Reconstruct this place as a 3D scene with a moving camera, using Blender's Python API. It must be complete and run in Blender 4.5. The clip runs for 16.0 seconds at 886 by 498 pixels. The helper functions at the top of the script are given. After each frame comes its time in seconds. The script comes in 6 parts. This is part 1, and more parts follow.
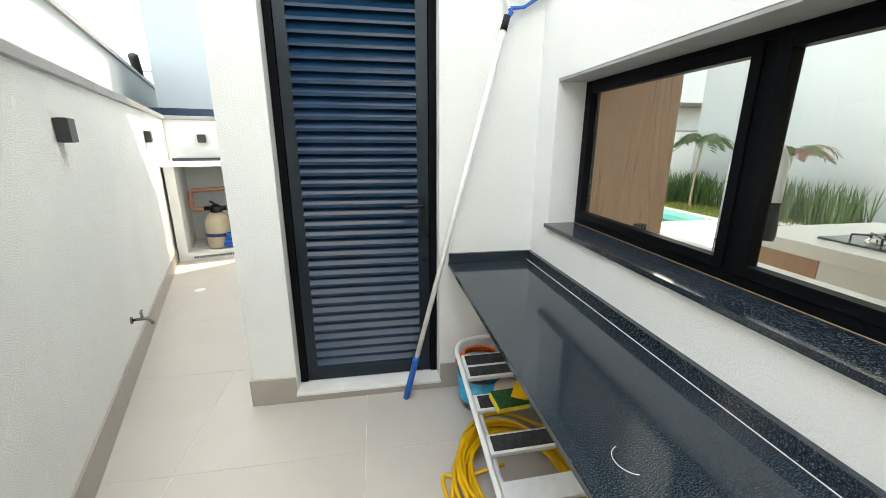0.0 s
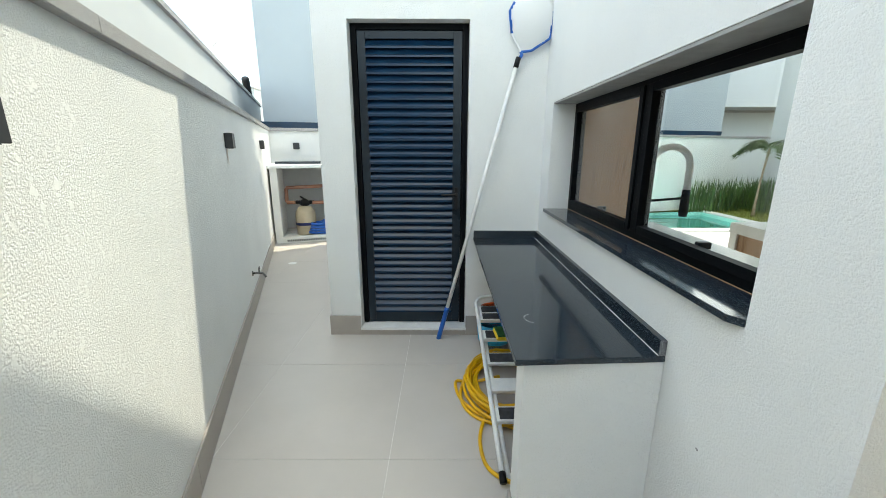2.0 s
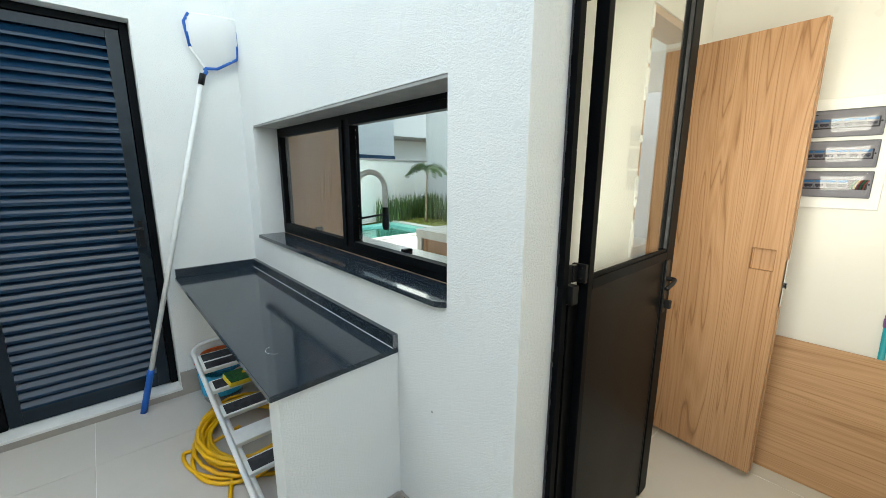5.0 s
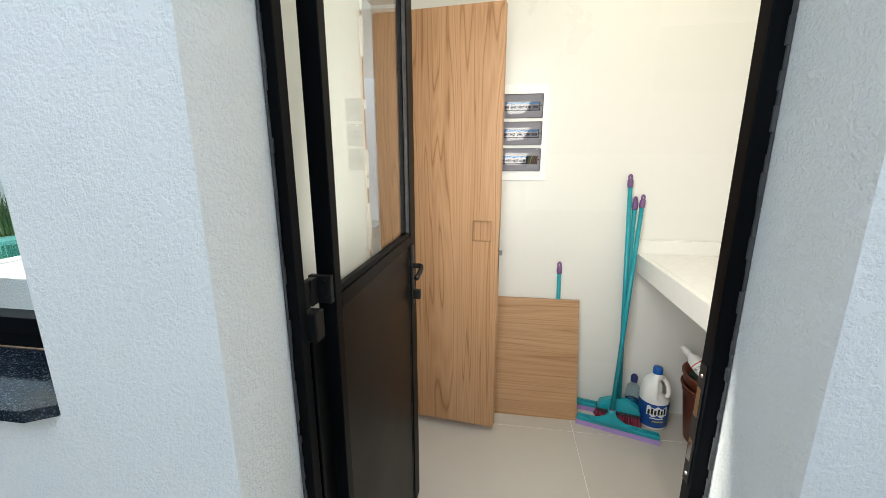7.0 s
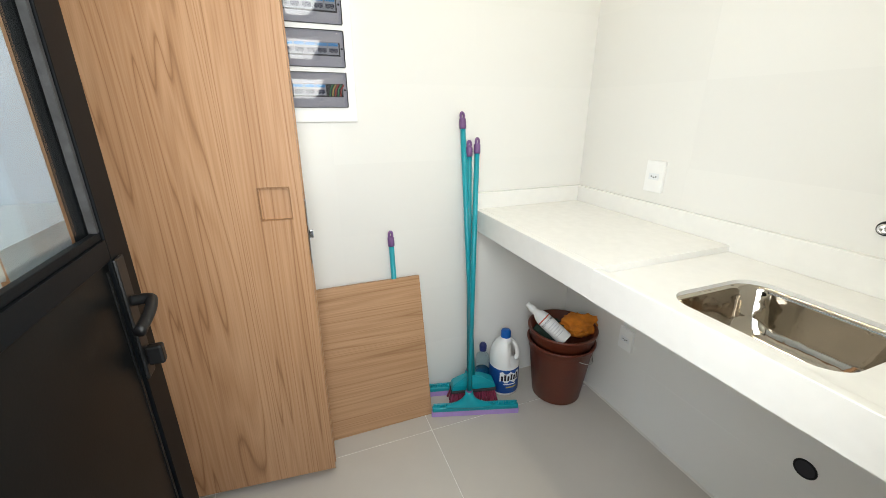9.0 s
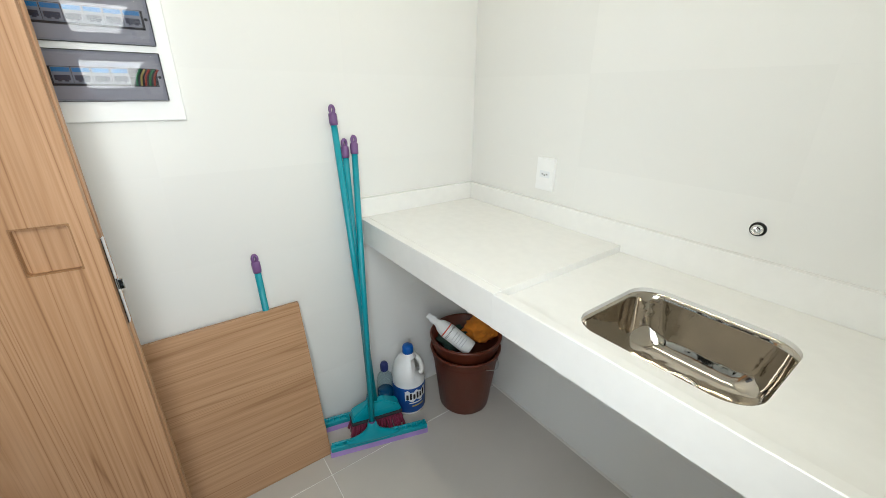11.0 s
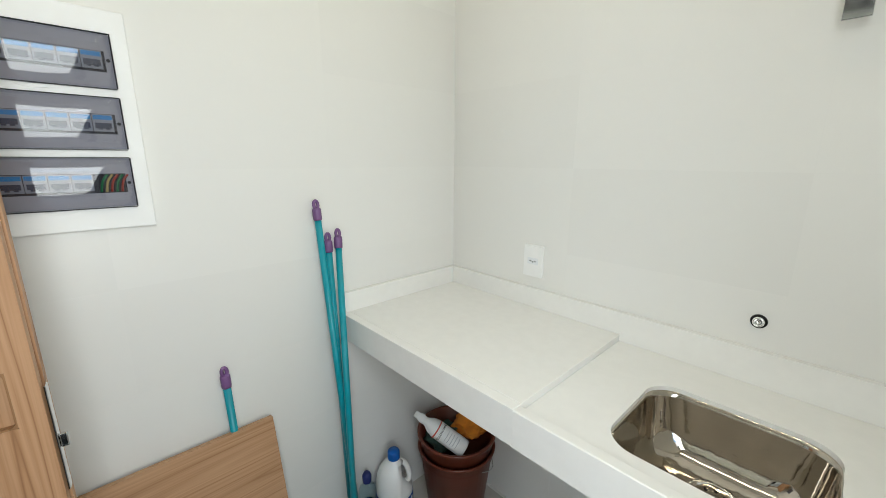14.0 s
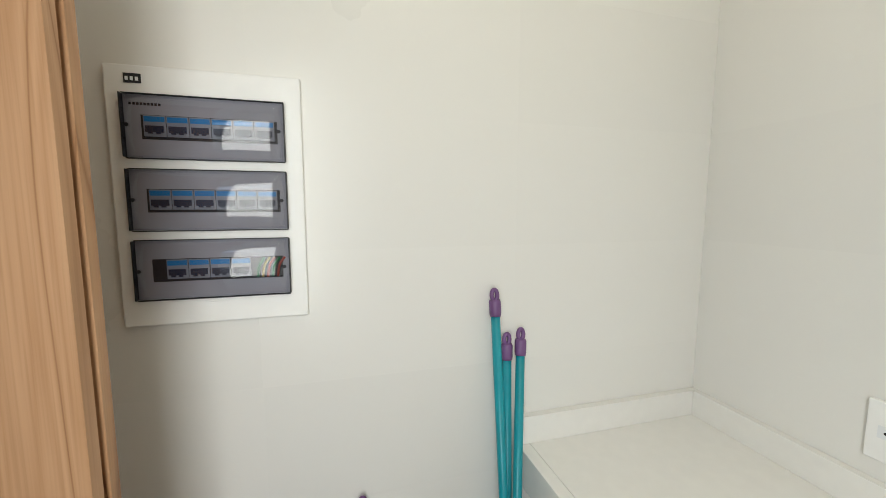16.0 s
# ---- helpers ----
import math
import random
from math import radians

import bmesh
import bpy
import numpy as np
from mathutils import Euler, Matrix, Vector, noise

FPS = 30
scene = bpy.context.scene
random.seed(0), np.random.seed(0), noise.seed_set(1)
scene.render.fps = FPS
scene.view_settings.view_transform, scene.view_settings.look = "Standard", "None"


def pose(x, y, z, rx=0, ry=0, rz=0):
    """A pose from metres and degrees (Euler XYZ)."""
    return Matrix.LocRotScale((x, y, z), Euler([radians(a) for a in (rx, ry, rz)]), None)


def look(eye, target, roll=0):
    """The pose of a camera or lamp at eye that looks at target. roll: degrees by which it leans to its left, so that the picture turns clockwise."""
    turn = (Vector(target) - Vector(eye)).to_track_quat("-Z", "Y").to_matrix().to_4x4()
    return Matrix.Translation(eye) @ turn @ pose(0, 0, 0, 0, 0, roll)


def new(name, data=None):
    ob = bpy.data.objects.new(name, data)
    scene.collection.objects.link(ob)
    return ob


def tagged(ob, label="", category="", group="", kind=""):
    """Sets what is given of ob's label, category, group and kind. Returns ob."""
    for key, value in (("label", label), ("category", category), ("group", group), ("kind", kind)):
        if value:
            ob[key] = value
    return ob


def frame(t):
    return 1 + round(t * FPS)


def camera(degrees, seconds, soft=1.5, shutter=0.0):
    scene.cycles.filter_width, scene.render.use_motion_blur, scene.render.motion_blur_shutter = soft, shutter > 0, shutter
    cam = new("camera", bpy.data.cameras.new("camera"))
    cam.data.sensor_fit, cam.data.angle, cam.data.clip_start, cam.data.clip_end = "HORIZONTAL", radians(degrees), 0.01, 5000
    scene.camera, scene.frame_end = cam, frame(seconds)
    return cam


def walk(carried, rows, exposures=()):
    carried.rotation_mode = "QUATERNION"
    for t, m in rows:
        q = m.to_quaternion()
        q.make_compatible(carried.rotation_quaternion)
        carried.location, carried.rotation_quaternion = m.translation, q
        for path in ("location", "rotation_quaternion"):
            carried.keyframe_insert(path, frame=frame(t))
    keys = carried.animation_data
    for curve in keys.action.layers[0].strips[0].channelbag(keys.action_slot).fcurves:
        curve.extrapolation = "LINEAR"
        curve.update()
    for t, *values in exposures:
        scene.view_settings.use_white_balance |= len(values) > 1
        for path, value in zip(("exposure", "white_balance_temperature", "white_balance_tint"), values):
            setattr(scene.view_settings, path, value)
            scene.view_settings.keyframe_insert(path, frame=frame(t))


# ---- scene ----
cam = camera(97.5, 16.0, soft=0.85)
METRES, EYE, TILT, LEAN, TURN = 3.36, 1.405, 0.0, 0.0, -9.8
ROWS = [
    (0.0, 0.0, 0.0, 0.0, 0.04, -15.24, -0.14),
    (0.5, 0.0192, -0.0571, 0.0045, 5.05, -14.94, -0.08),
    (1.0, 0.0355, -0.122, 0.0013, 8.01, -14.85, -0.09),
    (1.5, 0.0557, -0.1767, 0.0034, 9.49, -14.58, -0.06),
    (2.0, 0.0829, -0.2232, -0.0027, 9.71, -14.27, -0.15),
    (2.5, 0.0916, -0.2699, -0.0027, 8.73, -13.85, -0.21),
    (3.0, 0.0904, -0.2903, -0.0044, 6.01, -13.31, -0.24),
    (3.5, 0.0797, -0.2897, 0.0057, 0.74, -12.71, -0.23),
    (4.0, 0.0751, -0.2711, 0.0134, -7.55, -12.13, -0.16),
    (4.5, 0.0664, -0.2517, 0.0118, -18.83, -11.67, -0.04),
    (5.0, 0.0619, -0.2363, 0.005, -31.85, -11.37, -0.12),
    (7.5, 0.2023, -0.1296, -0.0103, -79.62, -14.15, 0.11),
    (8.0, 0.2497, -0.1095, -0.0126, -87.62, -15.59, 0.16),
    (8.5, 0.2897, -0.1082, -0.0291, -95.13, -17.53, 0.08),
    (9.0, 0.3218, -0.1162, -0.0325, -101.28, -19.33, -0.01),
    (11.5, 0.3899, -0.1616, -0.0182, -118.8, -21.18, -0.34),
    (12.0, 0.4005, -0.1716, -0.0174, -121.18, -19.93, -0.29),
    (12.5, 0.4074, -0.1732, -0.01, -123.42, -18.35, -0.34),
    (13.0, 0.4075, -0.1641, -0.0054, -124.48, -16.39, -0.29),
    (13.5, 0.4071, -0.1488, -0.0006, -124.65, -14.58, -0.3),
    (14.0, 0.4218, -0.1324, 0.0046, -123.37, -12.91, -0.17),
    (14.5, 0.45, -0.1113, 0.0165, -120.84, -11.06, -0.16),
    (15.0, 0.4691, -0.1043, 0.0217, -116.21, -9.27, 0.02),
    (15.5, 0.5019, -0.1259, 0.0217, -109.57, -7.4, 0.04),
    (16.0, 0.5307, -0.1705, 0.0233, -95.78, -6.15, -0.02),
]
EXPOSURES = [(0.0, 2.85, 8300, 6), (0.8, 2.63, 7900, 4), (1.6, 2.4, 7500, 2), (3.5, 2.3, 7400, 1), (5.0, 2.4, 7300, 0), (7.5, 2.28, 6600, 4), (9.0, 2.38, 6350, 4), (12.0, 2.06, 6100, 2), (14.5, 1.86, 6150, 2), (16.0, 1.8, 6400, 4)]
walk(cam, [(t, pose(0, 0, EYE, TILT, LEAN, TURN) @ pose(METRES * x, METRES * y, METRES * z, 90 + pitch, roll, yaw)) for t, x, y, z, yaw, pitch, roll in ROWS],
     exposures=EXPOSURES)

# ---- light ----
SUN_TO = Vector((0.335, 0.238, 1.0)).normalized()
world = bpy.data.worlds.new("sky")
scene.world = world
world.use_nodes = True
wn = world.node_tree
bg = wn.nodes["Background"]
sky = wn.nodes.new("ShaderNodeTexSky")
sky.sky_type = "NISHITA"
sky.sun_disc = False
sky.sun_elevation = math.asin(SUN_TO.z)
sky.sun_rotation = math.atan2(SUN_TO.x, SUN_TO.y)
sky.dust_density = 0.6
sky.ozone_density = 2.0
wc = wn.nodes.new("ShaderNodeTexCoord")
cn = wn.nodes.new("ShaderNodeTexNoise")
cn.inputs["Scale"].default_value = 5.0
cn.inputs["Detail"].default_value = 7.0
cr = wn.nodes.new("ShaderNodeValToRGB")
cr.color_ramp.elements[0].position, cr.color_ramp.elements[1].position = 0.47, 0.69
cm = wn.nodes.new("ShaderNodeMixRGB")
cm.inputs[2].default_value = (8.8, 8.6, 8.1, 1)
wn.links.new(wc.outputs["Generated"], cn.inputs["Vector"])
wn.links.new(cn.outputs["Fac"], cr.inputs["Fac"])
wn.links.new(cr.outputs["Color"], cm.inputs[0])
wn.links.new(sky.outputs["Color"], cm.inputs[1])
wn.links.new(cm.outputs[0], bg.inputs["Color"])
bg.inputs["Strength"].default_value = 0.15

sun = new("sun", bpy.data.lights.new("sun", "SUN"))
sun.data.energy, sun.data.angle, sun.data.color = 0.98, radians(0.6), (1.0, 0.96, 0.9)
sun.matrix_world = look(SUN_TO * 30, (0, 0, 0))

# warm LED profile on the laundry ceiling
led = new("led_light", bpy.data.lights.new("led_light", "AREA"))
led.data.shape, led.data.size, led.data.size_y = "RECTANGLE", 1.15, 0.03
led.data.energy, led.data.color = 1.3, (1.0, 0.87, 0.66)
led.matrix_world = pose(1.77, -1.2, 2.672)
# daylight that enters the laundry by its open doorway
day = new("doorway_light", bpy.data.lights.new("doorway_light", "AREA"))
day.data.shape, day.data.size, day.data.size_y = "RECTANGLE", 0.46, 1.3
day.data.energy, day.data.color = 3.1, (1.0, 0.97, 0.94)
day.matrix_world = look((1.16, -0.66, 1.48), (2.16, -0.97, 1.26))

# ---- materials ----


def rgb(r, g, b):
    return (r, g, b, 1.0)


def base_mat(name, color, rough=0.6, metal=0.0, spec=0.5):
    m = bpy.data.materials.new(name)
    m.use_nodes = True
    b = m.node_tree.nodes["Principled BSDF"]
    b.inputs["Base Color"].default_value = rgb(*color)
    b.inputs["Roughness"].default_value = rough
    b.inputs["Metallic"].default_value = metal
    b.inputs["Specular IOR Level"].default_value = spec
    return m, m.node_tree, b


def node(nt, kind, **ins):
    n = nt.nodes.new(kind)
    for k, v in ins.items():
        n.inputs[k.replace("_", " ")].default_value = v
    return n


def coords(nt, scale=(1, 1, 1), rot=(0, 0, 0)):
    tc = nt.nodes.new("ShaderNodeTexCoord")
    mp = nt.nodes.new("ShaderNodeMapping")
    mp.inputs["Scale"].default_value = scale
    mp.inputs["Rotation"].default_value = rot
    nt.links.new(tc.outputs["Object"], mp.inputs["Vector"])
    return mp.outputs["Vector"]


def ramp(nt, src, stops):
    r = nt.nodes.new("ShaderNodeValToRGB")
    e = r.color_ramp.elements
    e[0].position, e[0].color = stops[0][0], rgb(*stops[0][1])
    e[1].position, e[1].color = stops[-1][0], rgb(*stops[-1][1])
    for p, c in stops[1:-1]:
        x = e.new(p)
        x.color = rgb(*c)
    nt.links.new(src, r.inputs["Fac"])
    return r.outputs["Color"]


def bump(nt, b, src, strength=0.4, dist=0.003):
    n = nt.nodes.new("ShaderNodeBump")
    n.inputs["Strength"].default_value = strength
    n.inputs["Distance"].default_value = dist
    nt.links.new(src, n.inputs["Height"])
    nt.links.new(n.outputs["Normal"], b.inputs["Normal"])


def mottled(name, color, rough=0.6, scale=6.0, vary=0.06, fine=120.0, relief=0.1, metal=0.0, spec=0.5, dist=0.001):
    """Paint, plastic or stone: a base colour with soft stains, grain and fine relief."""
    m, nt, b = base_mat(name, color, rough, metal, spec)
    v = coords(nt)
    big = node(nt, "ShaderNodeTexNoise", Scale=scale, Detail=4.0)
    nt.links.new(v, big.inputs["Vector"])
    lo = tuple(max(0, c * (1 - vary)) for c in color)
    hi = tuple(min(1, c * (1 + vary)) for c in color)
    nt.links.new(ramp(nt, big.outputs["Fac"], [(0.3, lo), (0.7, hi)]), b.inputs["Base Color"])
    small = node(nt, "ShaderNodeTexNoise", Scale=fine, Detail=3.0)
    nt.links.new(v, small.inputs["Vector"])
    rr = nt.nodes.new("ShaderNodeMapRange")
    rr.inputs["To Min"].default_value, rr.inputs["To Max"].default_value = max(0.02, rough - 0.07), min(1, rough + 0.07)
    nt.links.new(big.outputs["Fac"], rr.inputs["Value"])
    nt.links.new(rr.outputs["Result"], b.inputs["Roughness"])
    if relief:
        bump(nt, b, small.outputs["Fac"], relief, dist)
    return m


def stucco(name, color, relief=0.6):
    m, nt, b = base_mat(name, color, 0.9, 0, 0.15)
    v = coords(nt)
    big = node(nt, "ShaderNodeTexNoise", Scale=1.7, Detail=5.0)
    nt.links.new(v, big.inputs["Vector"])
    c0 = tuple(c * 0.95 for c in color)
    nt.links.new(ramp(nt, big.outputs["Fac"], [(0.35, c0), (0.65, color)]), b.inputs["Base Color"])
    # short blown ridges, broken by smooth trowelled patches
    n1 = node(nt, "ShaderNodeTexNoise", Scale=165.0, Detail=4.0, Roughness=0.6)
    nt.links.new(v, n1.inputs["Vector"])
    ridge = ramp(nt, n1.outputs["Fac"], [(0.4, (0, 0, 0)), (0.58, (1, 1, 1))])
    n2 = node(nt, "ShaderNodeTexNoise", Scale=30.0, Detail=4.0)
    nt.links.new(v, n2.inputs["Vector"])
    patch = ramp(nt, n2.outputs["Fac"], [(0.6, (0, 0, 0)), (0.66, (1, 1, 1))])
    mx = nt.nodes.new("ShaderNodeMixRGB")
    mx.inputs[2].default_value = rgb(0.85, 0.85, 0.85)
    nt.links.new(patch, mx.inputs[0])
    nt.links.new(ridge, mx.inputs[1])
    bump(nt, b, mx.outputs[0], relief, 0.0035)
    return m


def wood(name, light, mid, dark, along="z"):
    m, nt, b = base_mat(name, mid, 0.45, 0, 0.35)
    s = {"z": (7, 7, 0.3), "y": (7, 0.22, 7)}[along]
    v = coords(nt, s)
    warp = node(nt, "ShaderNodeTexNoise", Scale=1.1, Detail=2.5, Distortion=0.5)
    nt.links.new(v, warp.inputs["Vector"])
    mult = nt.nodes.new("ShaderNodeMath")
    mult.operation = "MULTIPLY"
    mult.inputs[1].default_value = 11.0
    nt.links.new(warp.outputs["Fac"], mult.inputs[0])
    frac = nt.nodes.new("ShaderNodeMath")
    frac.operation = "PINGPONG"
    frac.inputs[1].default_value = 0.5
    nt.links.new(mult.outputs[0], frac.inputs[0])
    d2 = nt.nodes.new("ShaderNodeMath")
    d2.operation = "MULTIPLY"
    d2.inputs[1].default_value = 2.0
    nt.links.new(frac.outputs[0], d2.inputs[0])
    rings = ramp(nt, d2.outputs[0], [(0.0, tuple(0.7 * p + 0.3 * q for p, q in zip(dark, mid))), (0.12, mid), (0.5, light), (1.0, mid)])
    sf = {"z": (260, 260, 4.0), "y": (260, 4.0, 260)}[along]
    fine = node(nt, "ShaderNodeTexNoise", Scale=1.0, Detail=4.0)
    nt.links.new(coords(nt, sf), fine.inputs["Vector"])
    fr = ramp(nt, fine.outputs["Fac"], [(0.34, (0.86, 0.82, 0.78)), (0.5, (0.98, 0.97, 0.96)), (0.7, (1.05, 1.05, 1.05))])
    band = node(nt, "ShaderNodeTexNoise", Scale=0.6, Detail=2.0)
    nt.links.new(v, band.inputs["Vector"])
    br = ramp(nt, band.outputs["Fac"], [(0.35, (0.9, 0.86, 0.82)), (0.65, (1.05, 1.05, 1.05))])
    m1 = nt.nodes.new("ShaderNodeMixRGB")
    m1.blend_type, m1.inputs[0].default_value = "MULTIPLY", 0.8
    m2 = nt.nodes.new("ShaderNodeMixRGB")
    m2.blend_type, m2.inputs[0].default_value = "MULTIPLY", 0.8
    nt.links.new(rings, m1.inputs[1])
    nt.links.new(fr, m1.inputs[2])
    nt.links.new(m1.outputs[0], m2.inputs[1])
    nt.links.new(br, m2.inputs[2])
    nt.links.new(m2.outputs[0], b.inputs["Base Color"])
    bump(nt, b, fine.outputs["Fac"], 0.12, 0.0006)
    return m


def granite(name, color, fleck, rough=0.12, scale=260.0):
    m, nt, b = base_mat(name, color, rough, 0, 0.5)
    v = coords(nt)
    n1 = node(nt, "ShaderNodeTexNoise", Scale=scale, Detail=1.5)
    nt.links.new(v, n1.inputs["Vector"])
    n2 = node(nt, "ShaderNodeTexNoise", Scale=5.0, Detail=4.0)
    nt.links.new(v, n2.inputs["Vector"])
    c = ramp(nt, n1.outputs["Fac"], [(0.42, color), (0.58, tuple(x * 2.2 for x in color)), (0.7, fleck)])
    nt.links.new(c, b.inputs["Base Color"])
    rr = nt.nodes.new("ShaderNodeMapRange")
    rr.inputs["To Min"].default_value, rr.inputs["To Max"].default_value = rough * 0.6, rough * 1.7
    nt.links.new(n2.outputs["Fac"], rr.inputs["Value"])
    nt.links.new(rr.outputs["Result"], b.inputs["Roughness"])
    return m


def pane_mat(name, tint=(1, 1, 1), ior=1.5, gloss=0.0):
    m = bpy.data.materials.new(name)
    m.use_nodes = True
    nt = m.node_tree
    nt.nodes.remove(nt.nodes["Principled BSDF"])
    out = nt.nodes["Material Output"]
    tr = nt.nodes.new("ShaderNodeBsdfTransparent")
    tr.inputs["Color"].default_value = rgb(*tint)
    gl = nt.nodes.new("ShaderNodeBsdfGlossy")
    gl.inputs["Roughness"].default_value = gloss
    lw = nt.nodes.new("ShaderNodeLayerWeight")
    lw.inputs["Blend"].default_value = 0.5
    pw = nt.nodes.new("ShaderNodeMath")
    pw.operation, pw.inputs[1].default_value = "POWER", 5.0
    nt.links.new(lw.outputs["Facing"], pw.inputs[0])
    f0 = ((ior - 1) / (ior + 1)) ** 2
    fr = nt.nodes.new("ShaderNodeMath")
    fr.operation, fr.inputs[1].default_value, fr.inputs[2].default_value = "MULTIPLY_ADD", 1 - f0, f0
    nt.links.new(pw.outputs[0], fr.inputs[0])
    mx = nt.nodes.new("ShaderNodeMixShader")
    nt.links.new(fr.outputs[0], mx.inputs[0])
    nt.links.new(tr.outputs[0], mx.inputs[1])
    nt.links.new(gl.outputs[0], mx.inputs[2])
    nt.links.new(mx.outputs[0], out.inputs["Surface"])
    return m


def piece_mat(name, color, rough, vary=0.05, scale=3.0, relief=0.05):
    """Tiles: each piece a touch lighter or darker than the next, with faint clouding."""
    m, nt, b = base_mat(name, color, rough, 0, 0.45)
    oi = nt.nodes.new("ShaderNodeObjectInfo")
    v = coords(nt)
    big = node(nt, "ShaderNodeTexNoise", Scale=scale, Detail=6.0, Roughness=0.6)
    nt.links.new(v, big.inputs["Vector"])
    c = ramp(nt, big.outputs["Fac"], [(0.3, tuple(x * (1 - vary) for x in color)), (0.7, tuple(x * (1 + vary) for x in color))])
    tone = ramp(nt, oi.outputs["Random"], [(0, (0.97, 0.97, 0.97)), (1, (1, 1, 1))])
    mx = nt.nodes.new("ShaderNodeMixRGB")
    mx.blend_type, mx.inputs[0].default_value = "MULTIPLY", 1.0
    nt.links.new(c, mx.inputs[1])
    nt.links.new(tone, mx.inputs[2])
    nt.links.new(mx.outputs[0], b.inputs["Base Color"])
    rr = nt.nodes.new("ShaderNodeMapRange")
    rr.inputs["To Min"].default_value, rr.inputs["To Max"].default_value = max(0.02, rough - 0.1), rough + 0.1
    nt.links.new(big.outputs["Fac"], rr.inputs["Value"])
    nt.links.new(rr.outputs["Result"], b.inputs["Roughness"])
    if relief:
        f = node(nt, "ShaderNodeTexNoise", Scale=220.0, Detail=2.0)
        nt.links.new(v, f.inputs["Vector"])
        bump(nt, b, f.outputs["Fac"], relief, 0.0005)
    return m


STUCCO = stucco("white_stucco", (0.8, 0.81, 0.79))
STUCCO_FINE = stucco("white_house_stucco", (0.8, 0.81, 0.79), 0.45)
SEALANT = mottled("dark_grey_sealant", (0.06, 0.06, 0.062), 0.7, 30, 0.3, 200, 0.3)
# grey for the shade on the stucco soffit, and for the wall chip
SHADE_CHIP_GREY = mottled("shade_and_chip_grey", (0.36, 0.36, 0.35), 0.9, 12, 0.12, 200, 0.5)
SMOOTH_WHITE = mottled("smooth_white_paint", (0.8, 0.8, 0.77), 0.6, 2.0, 0.02, 150, 0.06)
NEIGHBOUR = mottled("pale_blue_grey_paint", (0.36, 0.41, 0.44), 0.85, 0.7, 0.05, 60, 0.1)
# pale paint dimmed to grey, for the shade on the neighbouring wall
PALE_DIM = mottled("pale_paint_dimmed_for_shade", (0.48, 0.5, 0.5), 0.85, 0.6, 0.04, 60, 0.1)
CAP = granite("grey_granite_coping", (0.2, 0.197, 0.193), (0.3, 0.3, 0.3), 0.5, 600)
LAMP = mottled("dark_grey_powder_coat", (0.03, 0.032, 0.034), 0.45, 12, 0.15, 260, 0.08, 0, 0.4)
FLOOR_TILE = piece_mat("greige_porcelain", (0.5, 0.465, 0.42), 0.42, 0.05, 2.2)
GROUT = mottled("light_grout", (0.74, 0.72, 0.68), 0.9, 8, 0.1, 90, 0.2)
SKIRT_TILE = piece_mat("taupe_porcelain", (0.36, 0.325, 0.29), 0.4, 0.08, 3.0)
WALL_TILE = piece_mat("white_wall_tile", (0.79, 0.78, 0.75), 0.3, 0.003, 1.0, 0.03)
ALU = mottled("black_anodised_aluminium", (0.004, 0.0048, 0.0058), 0.42, 6, 0.25, 160, 0.05, 0, 0.05)
ALU_SATIN = mottled("black_satin_frame", (0.006, 0.014, 0.022), 0.3, 5, 0.25, 160, 0.04, 0, 0.3)
# black coating; the blue of the reflected sky is put into its base colour
ALU_SKY_TINT = mottled("black_aluminium_sky_tint", (0.004, 0.024, 0.056), 0.22, 5, 0.25, 160, 0.04, 0, 0.36)
PANEL_BLACK = mottled("matt_black_sheet", (0.0036, 0.004, 0.0042), 0.36, 4, 0.2, 220, 0.05, 0, 0.09)
GRANITE = granite("black_granite", (0.009, 0.0145, 0.02), (0.12, 0.135, 0.15), 0.08, 320)
GRANITE_RAW = granite("sawn_black_granite", (0.09, 0.095, 0.1), (0.3, 0.3, 0.3), 0.6, 260)
MARBLE = mottled("white_marble", (0.76, 0.76, 0.74), 0.2, 9, 0.07, 60, 0.0)
GLASS = pane_mat("clear_glass", (0.97, 0.985, 0.975))
SMOKED = pane_mat("smoked_plastic", (0.74, 0.74, 0.78), 1.75, 0.02)
OAK = wood("oak_veneer", (0.49, 0.295, 0.168), (0.43, 0.245, 0.13), (0.235, 0.115, 0.05), "z")
OAK_SIDE = wood("oak_veneer_crossways", (0.5, 0.31, 0.18), (0.43, 0.255, 0.14), (0.31, 0.17, 0.085), "y")
OAK_EDGE = wood("oak_edge_band", (0.5, 0.31, 0.17), (0.43, 0.25, 0.13), (0.32, 0.18, 0.09), "z")
QUARTZ = mottled("white_quartz", (0.82, 0.81, 0.78), 0.22, 30, 0.015, 400, 0.0)
STEEL = mottled("polished_stainless_steel", (0.48, 0.435, 0.375), 0.03, 20, 0.05, 11, 0.34, 1.0, 0.5, 0.008)
CHROME = mottled("chrome", (0.75, 0.75, 0.76), 0.08, 30, 0.05, 60, 0.02, 1.0)
WHITE_METAL = mottled("white_enamelled_steel", (0.78, 0.78, 0.75), 0.35, 30, 0.05, 200, 0.05)
RUBBER = mottled("worn_black_rubber", (0.03, 0.03, 0.032), 0.75, 35, 0.5, 300, 0.3)
TEAL = mottled("teal_plastic", (0.009, 0.28, 0.35), 0.32, 14, 0.08, 200, 0.03)
PURPLE = mottled("purple_plastic", (0.16, 0.075, 0.21), 0.4, 14, 0.08, 200, 0.03)
LILAC = mottled("lilac_rubber", (0.42, 0.28, 0.62), 0.5, 14, 0.08, 200, 0.03)
